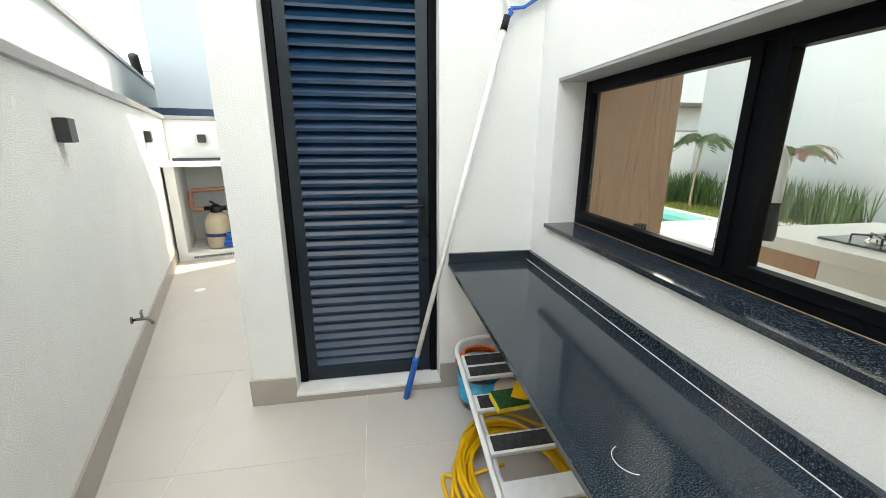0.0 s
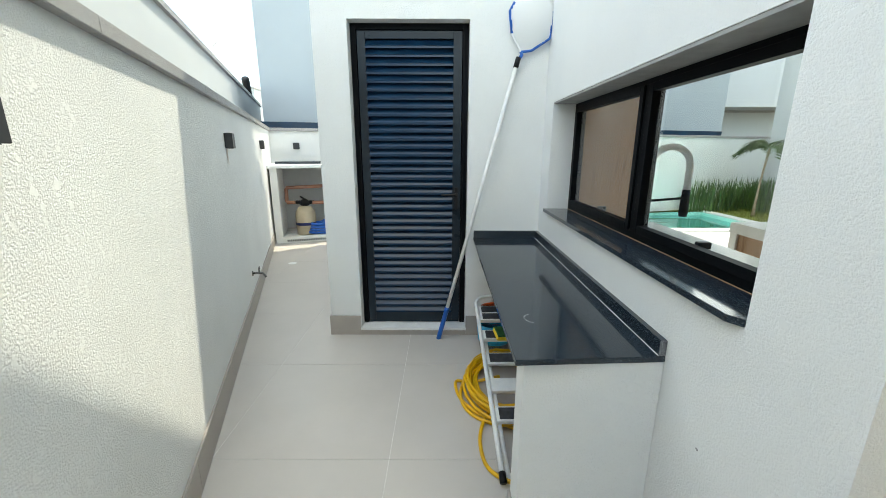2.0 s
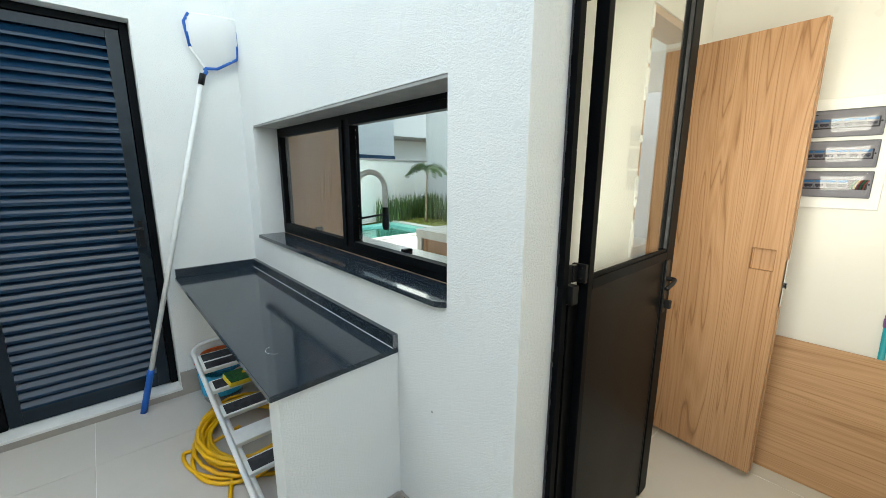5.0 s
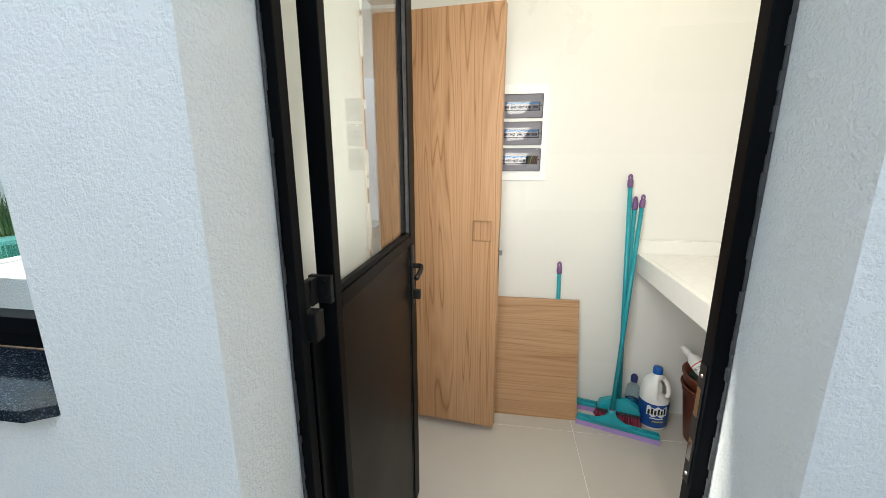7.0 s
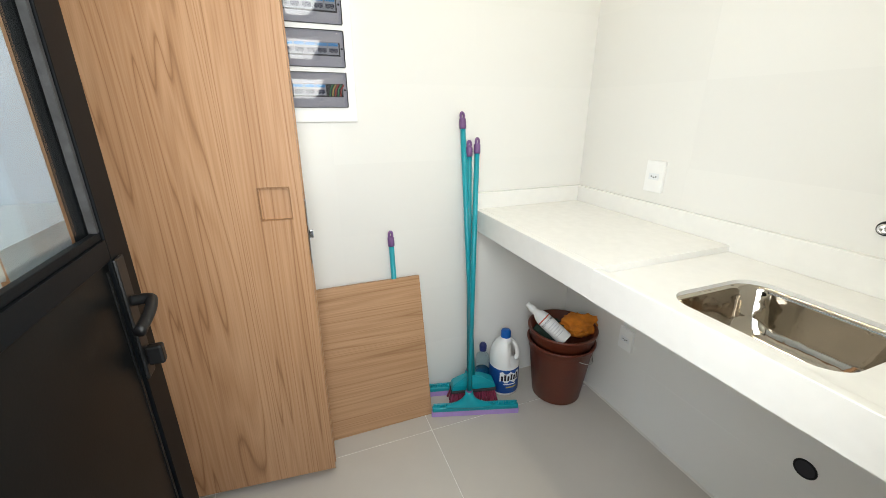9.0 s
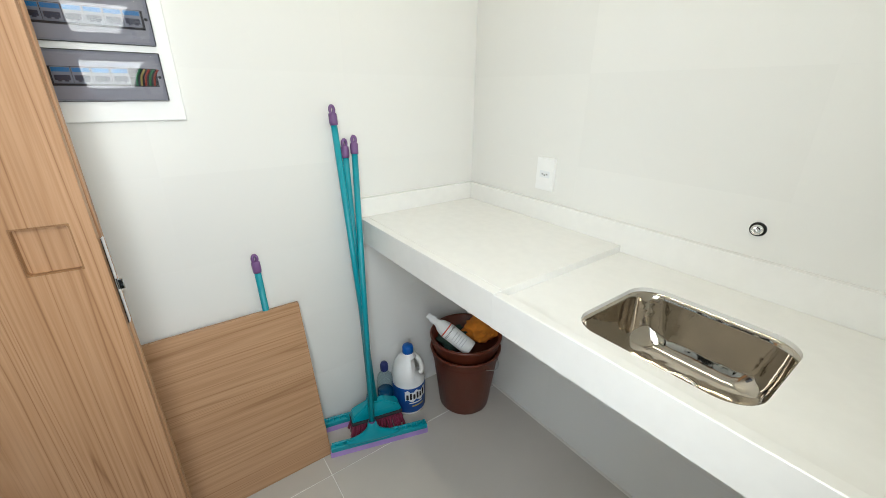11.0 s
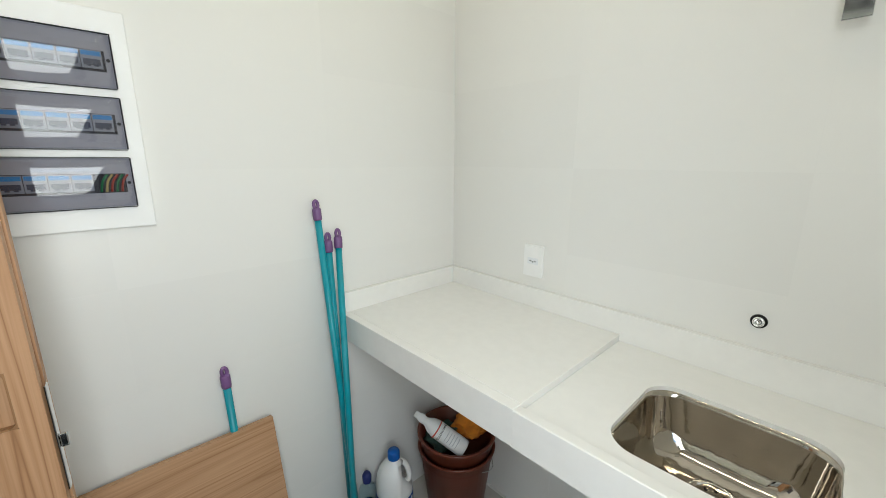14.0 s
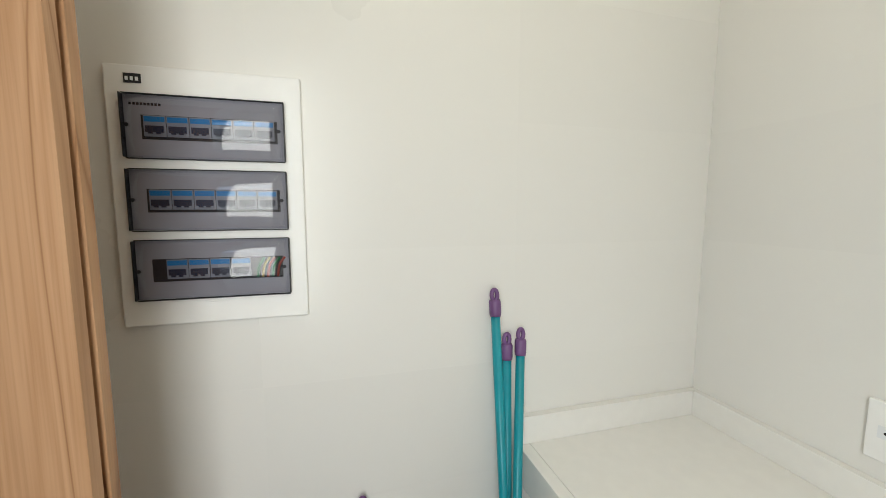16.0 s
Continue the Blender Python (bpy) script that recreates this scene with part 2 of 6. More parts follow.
BURGUNDY = mottled("burgundy_bristle", (0.24, 0.035, 0.075), 0.5, 40, 0.3, 300, 0.1)
DARK_FOAM = mottled("dark_grey_foam", (0.035, 0.035, 0.04), 0.9, 60, 0.3, 400, 0.4)
BROWN = mottled("brown_plastic", (0.115, 0.024, 0.01), 0.38, 10, 0.12, 150, 0.05)
WHITE_PLASTIC = mottled("white_plastic", (0.86, 0.86, 0.85), 0.35, 12, 0.03, 200, 0.03)
BLUE_PLASTIC = mottled("blue_plastic", (0.004, 0.1, 0.42), 0.35, 12, 0.06, 200, 0.03)
NAVY = mottled("navy_plastic", (0.012, 0.02, 0.12), 0.35, 12, 0.1, 200, 0.03)
LABEL_BLUE = mottled("blue_label_paper", (0.008, 0.07, 0.3), 0.4, 9, 0.35, 100, 0.02)
LABEL_WHITE = mottled("white_label_paper", (0.78, 0.8, 0.82), 0.5, 12, 0.03, 100, 0.02)
INK = mottled("black_ink", (0.015, 0.015, 0.02), 0.6, 12, 0.1, 100, 0.0)
RED_INK = mottled("red_ink", (0.55, 0.08, 0.05), 0.6, 12, 0.1, 100, 0.0)
CLOTH_ORANGE = mottled("orange_cotton_cloth", (0.62, 0.2, 0.015), 0.95, 25, 0.2, 500, 0.5)
CLOTH_GREEN = mottled("dark_green_cloth", (0.03, 0.06, 0.045), 0.95, 25, 0.2, 500, 0.5)
CLEAR = pane_mat("clear_plastic", (0.86, 0.92, 0.93), 1.45)
TEAL_LIQUID = mottled("dark_teal_liquid", (0.008, 0.09, 0.22), 0.1, 8, 0.1, 60, 0.0)
HOSE_YELLOW = mottled("yellow_rubber_hose", (0.72, 0.4, 0.008), 0.4, 12, 0.1, 220, 0.05)
ORANGE = mottled("orange_red_plastic", (0.72, 0.11, 0.012), 0.4, 12, 0.1, 220, 0.05)
SPONGE_YELLOW = mottled("yellow_sponge", (0.72, 0.55, 0.04), 0.9, 50, 0.15, 420, 0.6)
SPONGE_GREEN = mottled("green_scouring_pad", (0.015, 0.085, 0.022), 0.95, 60, 0.4, 500, 0.7)
# oak darkened for the shade in the finger pull and edge rebate
OAK_SHADE = wood("shade_dark_oak", (0.34, 0.19, 0.09), (0.28, 0.15, 0.07), (0.2, 0.1, 0.045), "z")
# chrome with a dark grey base colour
DULL_METAL = mottled("dark_grey_chrome", (0.2, 0.2, 0.2), 0.25, 30, 0.2, 60, 0.02, 1.0)
AQUA = mottled("aqua_blue_plastic", (0.03, 0.42, 0.68), 0.4, 25, 0.25, 200, 0.05)
PINK_BEIGE = mottled("beige_plastic_lid", (0.62, 0.48, 0.4), 0.5, 12, 0.06, 200, 0.03)
POLE_WHITE = mottled("white_aluminium_pole", (0.76, 0.76, 0.73), 0.35, 20, 0.06, 200, 0.03)
NET = bpy.data.materials.new("white_net_gauze")
NET.use_nodes = True
nn = NET.node_tree
nn.nodes.remove(nn.nodes["Principled BSDF"])
ntr, ndf, nts, nm1, nm2 = [nn.nodes.new(k) for k in ("ShaderNodeBsdfTransparent", "ShaderNodeBsdfDiffuse", "ShaderNodeBsdfTranslucent", "ShaderNodeMixShader", "ShaderNodeMixShader")]
ndf.inputs["Color"].default_value = nts.inputs["Color"].default_value = rgb(0.88, 0.88, 0.87)
nm1.inputs[0].default_value, nm2.inputs[0].default_value = 0.4, 0.85
nn.links.new(ndf.outputs[0], nm1.inputs[1])
nn.links.new(nts.outputs[0], nm1.inputs[2])
nn.links.new(ntr.outputs[0], nm2.inputs[1])
nn.links.new(nm1.outputs[0], nm2.inputs[2])
nn.links.new(nm2.outputs[0], nn.nodes["Material Output"].inputs["Surface"])
NET_YARN = mottled("white_net_yarn", (0.8, 0.8, 0.79), 0.9, 60, 0.04, 300, 0.2)
PVC = mottled("brown_pvc_pipe", (0.42, 0.2, 0.13), 0.45, 10, 0.1, 150, 0.05)
CREAM = mottled("cream_fibreglass", (0.52, 0.44, 0.31), 0.4, 8, 0.06, 150, 0.05)
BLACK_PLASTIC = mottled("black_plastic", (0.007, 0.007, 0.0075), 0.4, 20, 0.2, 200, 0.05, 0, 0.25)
HOSE_BLUE = mottled("blue_pool_hose", (0.01, 0.12, 0.5), 0.4, 12, 0.1, 220, 0.05)
RUST = mottled("rust_streak", (0.74, 0.66, 0.59), 0.9, 20, 0.15, 100, 0.05)
BREAKER_BODY = mottled("grey_breaker_body", (0.3, 0.32, 0.36), 0.4, 20, 0.15, 200, 0.02)
BREAKER_BLUE = mottled("blue_breaker_band", (0.01, 0.22, 0.55), 0.4, 20, 0.1, 200, 0.02)
BREAKER_DARK = mottled("dark_breaker_toggle", (0.015, 0.02, 0.05), 0.4, 20, 0.2, 200, 0.02)
BOARD_GREY = mottled("grey_board_insert", (0.42, 0.42, 0.45), 0.5, 8, 0.05, 200, 0.03)
WIRE_GREEN = mottled("green_wire", (0.02, 0.2, 0.07), 0.5)
WIRE_RED = mottled("red_wire", (0.4, 0.05, 0.03), 0.5)
WIRE_YELLOW = mottled("yellow_wire", (0.5, 0.4, 0.12), 0.5)
DECK = piece_mat("pale_stone_paving", (0.62, 0.61, 0.58), 0.6, 0.05, 3.0)
POOL_TILE = mottled("turquoise_pool_tile", (0.42, 0.74, 0.7), 0.3, 5, 0.1, 30, 0.1)
WATER = pane_mat("pool_water", (0.82, 0.97, 0.95), 1.33, 0.02)
GRASS = mottled("lawn_green", (0.2, 0.22, 0.05), 0.9, 9, 0.35, 60, 0.6, 0, 0.2, 0.02)
SOIL = mottled("dark_soil", (0.06, 0.045, 0.03), 0.95, 15, 0.3, 90, 0.6, 0, 0.2, 0.02)
LEAF = mottled("dark_green_blade_leaf", (0.07, 0.13, 0.03), 0.45, 2.5, 0.5, 40, 0.1)
FROND = mottled("palm_frond_green", (0.075, 0.12, 0.035), 0.5, 3, 0.4, 40, 0.1)
FROND_DRY = mottled("dry_palm_frond", (0.2, 0.09, 0.05), 0.7, 3, 0.4, 40, 0.1)
TRUNK = mottled("pale_palm_trunk", (0.36, 0.28, 0.2), 0.85, 14, 0.3, 90, 0.5, 0, 0.2, 0.004)
ROOF_GLASS = mottled("dark_window_glass", (0.05, 0.06, 0.07), 0.1, 4, 0.1, 30, 0.0)

# ---- mesh helpers ----


def thing(name, label, category, at=(0, 0, 0), rz=0.0, group="", kind=""):
    e = new(name)
    e.empty_display_size = 0.05
    e.matrix_basis = pose(*at, 0, 0, rz)
    return tagged(e, label, category, group, kind)


def part(name, bm, material, parent=None, label="", smooth=False):
    me = bpy.data.meshes.new(name)
    bmesh.ops.recalc_face_normals(bm, faces=bm.faces)
    if smooth:
        for f in bm.faces:
            f.smooth = True
    bm.to_mesh(me)
    bm.free()
    me.materials.append(material)
    ob = new(name, me)
    if parent is not None:
        ob.parent = parent
        if parent.parent is None:
            ob.matrix_parent_inverse = parent.matrix_basis.inverted()
    if label:
        ob["label"] = label
    return ob


def structure(name, bm, material, label, category):
    return tagged(part(name, bm, material), label, category, "", "structure")


def box(bm, x0, x1, y0, y1, z0, z1, bev=0.0, seg=2, m=None):
    r = bmesh.ops.create_cube(bm, size=1.0)
    vs = r["verts"]
    t = Matrix.Translation(((x0 + x1) / 2, (y0 + y1) / 2, (z0 + z1) / 2)) @ Matrix.Diagonal((abs(x1 - x0), abs(y1 - y0), abs(z1 - z0), 1))
    bmesh.ops.transform(bm, matrix=t, verts=vs)
    if bev:
        es = list({e for v in vs for e in v.link_edges})
        g = bmesh.ops.bevel(bm, geom=es, offset=bev, segments=seg, profile=0.5, affect="EDGES")
        vs = list({v for f in g["faces"] for v in f.verts} | {v for v in vs if v.is_valid})
    if m is not None:
        bmesh.ops.transform(bm, matrix=m, verts=vs)
    return vs


def boxes(*rows, bev=0.0):
    bm = bmesh.new()
    for r in rows:
        box(bm, *r, bev=bev)
    return bm


def tube(bm, pts, r, seg=10, closed=False, caps=True):
    """A round bar along pts; r may be one radius or one a point."""
    pts = [Vector(p) for p in pts]
    n = len(pts)
    rr = r if isinstance(r, (list, tuple)) else [r] * n
    rings = []
    up = None
    for i, p in enumerate(pts):
        a = pts[(i - 1) % n] if (i > 0 or closed) else p
        b = pts[(i + 1) % n] if (i < n - 1 or closed) else p
        d = (b - a).normalized()
        if up is None:
            up = Vector((0, 0, 1)) if abs(d.z) < 0.9 else Vector((1, 0, 0))
        s = d.cross(up).normalized()
        up = s.cross(d).normalized()
        rings.append([bm.verts.new(p + rr[i] * (math.cos(k * math.tau / seg) * s + math.sin(k * math.tau / seg) * up)) for k in range(seg)])
    for i in range(n if closed else n - 1):
        q, w = rings[i], rings[(i + 1) % n]
        for k in range(seg):
            bm.faces.new((q[k], q[(k + 1) % seg], w[(k + 1) % seg], w[k]))
    if caps and not closed:
        bm.faces.new(rings[0])
        bm.faces.new(rings[-1])
    return rings


def lathe(bm, profile, at=(0, 0, 0), seg=28, m=None):
    """Turns (radius, height) pairs about the upright axis."""
    rings = []
    for r, z in profile:
        rings.append([bm.verts.new((r * math.cos(k * math.tau / seg), r * math.sin(k * math.tau / seg), z)) for k in range(seg)] if r > 1e-5 else [bm.verts.new((0, 0, z))])
    for a, b in zip(rings, rings[1:]):
        for k in range(seg):
            j = (k + 1) % seg
            if len(a) == 1 and len(b) > 1:
                bm.faces.new((a[0], b[k], b[j]))
            elif len(b) == 1 and len(a) > 1:
                bm.faces.new((a[k], a[j], b[0]))
            elif len(a) > 1:
                bm.faces.new((a[k], a[j], b[j], b[k]))
    vs = [v for r in rings for v in r]
    bmesh.ops.transform(bm, matrix=Matrix.Translation(at) @ (m or Matrix()), verts=vs)
    return vs


def curve_pts(pts, n=12):
    """A smooth path (Catmull-Rom) through pts."""
    p = [Vector(q) for q in pts]
    p = [2 * p[0] - p[1]] + p + [2 * p[-1] - p[-2]]
    out = []
    for i in range(1, len(p) - 2):
        for k in range(n):
            t = k / n
            a, b, c, d = p[i - 1], p[i], p[i + 1], p[i + 2]
            out.append(0.5 * (2 * b + (c - a) * t + (2 * a - 5 * b + 4 * c - d) * t * t + (3 * b - a - 3 * c + d) * t ** 3))
    out.append(p[-2])
    return out


def prism(bm, poly, z0, z1):
    lo = [bm.verts.new((x, y, z0)) for x, y in poly]
    hi = [bm.verts.new((x, y, z1)) for x, y in poly]
    bm.faces.new(lo)
    bm.faces.new(hi)
    for i in range(len(poly)):
        j = (i + 1) % len(poly)
        bm.faces.new((lo[i], lo[j], hi[j], hi[i]))


def round_rect(x0, x1, y0, y1, r, n=7):
    out = []
    for cx, cy, a in ((x1 - r, y1 - r, 0), (x0 + r, y1 - r, 90), (x0 + r, y0 + r, 180), (x1 - r, y0 + r, 270)):
        out += [(cx + r * math.cos(radians(a + 90 * k / n)), cy + r * math.sin(radians(a + 90 * k / n))) for k in range(n + 1)]
    return out


# ---- plan ----
XW, XI = 0.845, 1.05            # house wall, outer and inner face
YD = 2.0                        # wall of the louvred door
YN, YS, XB = -0.13, -1.84, 2.49  # laundry: north, south and back wall
HOUSE = 5.3                     # height of the house
FT = 1.75                       # height of the boundary walls
FK, F0 = -0.347, -0.68          # boundary wall: x = F0 + FK * y
FANG = math.degrees(math.atan(-FK))
CORNER = Vector((F0 + FK * 5.95, 5.95, 0))
FDIR = Vector((FK, 1, 0)).normalized()      # along the side boundary
BDIR = Vector((1, 0.31, 0)).normalized()    # along the back boundary


def side_frame(y):
    """A frame on the side boundary: x into the passage, y along it."""
    return Matrix.Translation((F0 + FK * y, y, 0)) @ pose(0, 0, 0, 0, 0, FANG)


BACK = Matrix.Translation(CORNER) @ pose(0, 0, 0, 0, 0, math.degrees(math.atan(0.31)))

# ---- structure ----
# ground under all
bm = bmesh.new()
box(bm, -60, 60, -60, 60, -1.2, -1.1)
structure("ground", bm, SOIL, "bare dark ground around the plot", "ground")

# side boundary wall, in the side frame of y = 0
SIDE0 = side_frame(0)
S_LEN = 5.95 / FDIR.y
bm = bmesh.new()
box(bm, -0.16, 0, -4.6, S_LEN + 0.16, -0.05, FT - 0.05, m=SIDE0)
structure("boundary_wall_side", bm, STUCCO, "white textured stucco boundary wall along the passage", "wall")
bm = bmesh.new()
y = -4.6
while y < S_LEN + 0.1:
    y2 = min(y + 1.25, S_LEN + 0.16)
    box(bm, -0.19, 0.03, y, y2 - 0.003, FT - 0.05, FT, 0.003, 1, m=SIDE0)
    y = y2
structure("coping_side", bm, CAP, "grey granite coping on the side boundary wall", "coping")
# back boundary wall
bm = bmesh.new()
box(bm, 0.0, 12.2, 0, 0.16, -0.05, FT - 0.05, m=BACK)
structure("boundary_wall_back", bm, STUCCO, "white stucco boundary wall at the end of the plot", "wall")
bm = bmesh.new()
box(bm, 0.0, 12.2, -0.03, 0.19, FT - 0.05, FT, 0.003, 1, m=BACK)
structure("coping_back", bm, CAP, "grey granite coping on the back boundary wall", "coping")

# house wall beside the passage, with window and doorway
WY0, WY1, WZ0, WZ1 = 0.035, 1.8, 1.0, 1.69
DY0, DY1, DZ1 = -0.94, -0.246, 2.2
bm = boxes(
    (XW, XI, WY1, YD + 0.15, 0, HOUSE), (XW, XI, WY0, WY1, 0, WZ0), (XW, XI, WY0, WY1, WZ1, HOUSE), (XW, 1.0, DY1, WY0, 0, HOUSE), (1.0, XI, -0.228, WY0, 0, HOUSE),
    (XW, XI, DY0, DY1, DZ1, HOUSE), (XW, XI, -3.9, DY0, 0, HOUSE))
structure("wall_house", bm, STUCCO_FINE, "white stucco house wall with a window and a doorway", "wall")
# thin grey sheet: shade under the opening put into its colour
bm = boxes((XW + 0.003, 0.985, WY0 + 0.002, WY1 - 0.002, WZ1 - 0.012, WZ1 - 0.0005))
structure("window_soffit", bm, SHADE_CHIP_GREY, "underside of the window opening, greyed to stand for its shade", "trim")
# block with the louvred door
OX0, OX1, OZ1 = -0.475, 0.325, 2.215
bm = boxes(
    (-0.705, OX0, YD, YD + 0.15, 0, HOUSE), (OX1, XW, YD, YD + 0.15, 0, HOUSE), (OX0, OX1, YD, YD + 0.15, OZ1, HOUSE),
    (-0.705, -0.555, YD + 0.15, 5.6, 0, HOUSE), (-0.555, 1.62, 5.45, 5.6, 0, HOUSE), (1.47, 1.62, 2.15, 5.45, 0, HOUSE))
structure("wall_block", bm, STUCCO_FINE, "white stucco storeroom block with a door opening", "wall")
bm = boxes((-0.705, 1.62, YD, 5.6, HOUSE, HOUSE + 0.12), (XW, 4.4, -3.9, YD, HOUSE, HOUSE + 0.12))
structure("roof", bm, PALE_DIM, "flat pale roof of the house", "roof")
# laundry walls
NX0, NX1, NZ1 = 1.755, 2.27, 2.06
bm = boxes((XI, NX0, YN, 0.0, 0, 2.7), (NX1, XB + 0.15, YN, 0.0, 0, 2.7), (NX0, NX1, YN, 0.0, NZ1, 2.7))
structure("wall_north", bm, SMOOTH_WHITE, "white laundry wall with an unfinished doorway to the kitchen", "wall")
bm = boxes((XB, XB + 0.15, YS - 0.15, YN, 0, 2.7))
wall_east = structure("wall_east", bm, WALL_TILE, "laundry wall clad in white tiles", "wall")
bm = boxes((XI, XB, YS - 0.15, YS, 0, 2.7))
wall_south = structure("wall_south", bm, WALL_TILE, "laundry wall clad in white tiles above the counter", "wall")
bm = boxes((XI, 4.4, -3.9, YD, 2.7, 2.82))
structure("ceiling", bm, SMOOTH_WHITE, "smooth white ceiling", "ceiling")
bm = boxes((XB + 0.15, 7.2, -0.15, 0.0, 0, 2.7), (XB + 0.15, 4.4, -3.9, -0.15, 2.82, HOUSE), (4.25, 4.4, 0, YD, 2.82, HOUSE), (XI, 4.25, YD - 0.15, YD, 2.82, HOUSE))
structure("wall_inner", bm, SMOOTH_WHITE, "white inner walls of the house", "wall")
# veranda roof over the kitchen
bm = boxes((1.62, 7.2, YD, 3.4, 2.7, 2.95), (4.4, 7.2, -0.15, YD, 2.7, 2.95))
structure("veranda_roof", bm, SMOOTH_WHITE, "white flat veranda roof over the outdoor kitchen", "roof")
# floor bases
bm = boxes((-3.3, 0.93, -4.6, 6.6, -0.3, -0.0018))
floor = structure("floor", bm, GROUT, "greige porcelain tiled floor of the passage", "floor")
bm = boxes((0.93, XB + 0.01, YS - 0.02, YN + 0.13, -0.3, -0.0018))
floor_laundry = structure("floor_laundry", bm, GROUT, "greige porcelain tiled laundry floor", "floor")
bm = boxes((0.93, 8.4, 0.003, 6.2, -0.3, -0.0018), (1.62, 3.7, 6.2, 9.4, -0.3, -0.0018))
floor_deck = structure("floor_deck", bm, GROUT, "pale paved floor of the kitchen and pool deck", "floor")

# laundry doorway frame, black aluminium
bm = boxes((1.002, 1.03, -0.268, -0.2285, 0, DZ1), (1.002, 1.03, DY0 + 0.0005, DY0 + 0.026, 0, DZ1), (1.002, 1.03, DY0 + 0.026, -0.268, DZ1 - 0.045, DZ1 - 0.0005),
           (1.03, 1.044, -0.243, -0.2285, 0, DZ1), (1.03, 1.044, DY0 + 0.0005, DY0 + 0.01, 0, DZ1), bev=0.002)
frame_l = structure("door_frame_1", bm, ALU, "black aluminium frame of the laundry doorway", "door frame")
# ragged grey sealant between stucco and frame
rs = random.Random(17)
for edge, sgn in ((-0.247, -1), (DY0 + 0.0008, 1)):
    bm = bmesh.new()
    z = 0.01
    while z < DZ1 - 0.06:
        dz = rs.uniform(0.012, 0.035)
        w = rs.uniform(0.003, 0.0065)
        box(bm, 0.997, 1.0018, min(edge, edge + sgn * w), max(edge, edge + sgn * w), z, z + dz, 0.0008, 1)
        z += dz
    part("sealant", bm, SEALANT, frame_l, "ragged dark grey sealant bead")


# ---- passage: doors, window, bench ----


def laundry_door():
    """Half-glazed aluminium door, open into the laundry."""
    d = thing("metal_door", "black aluminium half-glazed door standing open into the laundry", "door", (1.045, -0.285, 0.015))
    x0, x1, y0, y1 = 1.085, 1.765, -0.298, -0.262
    a, b = x0 + 0.028, x1 - 0.073
    part("hinge_stile", boxes((x0, a, y0, y1, 0.015, 2.13), bev=0.002), ALU, d)
    part("lock_stile", boxes((b, x1, y0, y1, 0.015, 2.13), bev=0.002), ALU, d)
    part("top_rail", boxes((a, b, y0, y1, 2.07, 2.13), bev=0.002), ALU, d)
    part("middle_rail", boxes((a, b, y0, y1, 1.085, 1.118), (a, b, y0 + 0.004, y0 + 0.014, 1.118, 1.13), bev=0.0015), ALU, d)
    part("lower_panel", boxes((a, b, y0 + 0.006, y1 - 0.006, 0.015, 1.085)), PANEL_BLACK, d, "matt black metal lower panel")
    part("gap_cover", boxes((1.036, 1.0845, -0.271, -0.262, 0.02, 1.046), bev=0.002), PANEL_BLACK, d, "black cover strip below the hinge")
    part("groove", boxes((b - 0.012, b - 0.006, y0 + 0.004, y0 + 0.0065, 0.03, 1.07)), BLACK_PLASTIC, d)
    g = part("glass_pane", boxes((a - 0.004, b + 0.004, -0.282, -0.278, 1.115, 2.075)), GLASS, d, "clear glass upper pane")
    g.visible_shadow = False
    part("glazing_bead", boxes((a, a + 0.008, y0 + 0.004, y0 + 0.014, 1.13, 2.07), (b - 0.008, b, y0 + 0.004, y0 + 0.014, 1.13, 2.07), (a, b, y0 + 0.004, y0 + 0.014, 2.062, 2.07)), RUBBER, d)
    plate = part("handle_plate", boxes((b - 0.004, b + 0.03, y0 - 0.006, y0, 0.87, 1.085), bev=0.003), BLACK_PLASTIC, d, "black handle plate with lever and key cylinder")
    bm = bmesh.new()
    tube(bm, curve_pts([(b + 0.012, y0 - 0.006, 1.01), (b + 0.012, y0 - 0.026, 1.011), (b + 0.006, y0 - 0.034, 1.009), (b - 0.022, y0 - 0.036, 1.0), (b - 0.066, y0 - 0.033, 0.99)], 6), [0.009] * 12 + [0.0085] * 13, 12)
    part("lever", bm, BLACK_PLASTIC, plate, smooth=True)
    bm = bmesh.new()
    box(bm, b + 0.004, b + 0.022, y0 - 0.03, y0 - 0.006, 0.89, 0.925, 0.004)
    part("key_cylinder", bm, BLACK_PLASTIC, plate)
    for z in (0.3, 1.11, 1.9):
        h = part("hinge", boxes((1.03, 1.046, -0.268, -0.245, z, z + 0.054), (1.046, 1.07, -0.272, -0.256, z + 0.002, z + 0.052), (1.07, 1.0845, -0.296, -0.252, z, z + 0.054), (1.03, 1.062, -0.284, -0.25, z - 0.06, z - 0.005), bev=0.0025), BLACK_PLASTIC, d)
        bm = bmesh.new()
        for dz in (0.013, 0.044):
            lathe(bm, [(0, 0.0012), (0.0026, 0.001), (0.003, 0)], (1.07, -0.284, z + dz), 8, pose(0, 0, 0, 0, -90))
        part("screw", bm, CHROME, h)


laundry_door()

# latch keeper on the far jamb
bm = boxes((1.008, 1.026, DY0 + 0.0262, DY0 + 0.0285, 0.86, 1.07), bev=0.001)
keeper = part("keeper", bm, BLACK_PLASTIC, frame_l)
for z0, z1 in ((0.9, 0.94), (0.98, 1.03)):
    part("keeper_slot", boxes((1.011, 1.022, DY0 + 0.0285, DY0 + 0.0295, z0, z1)), CHROME, keeper)
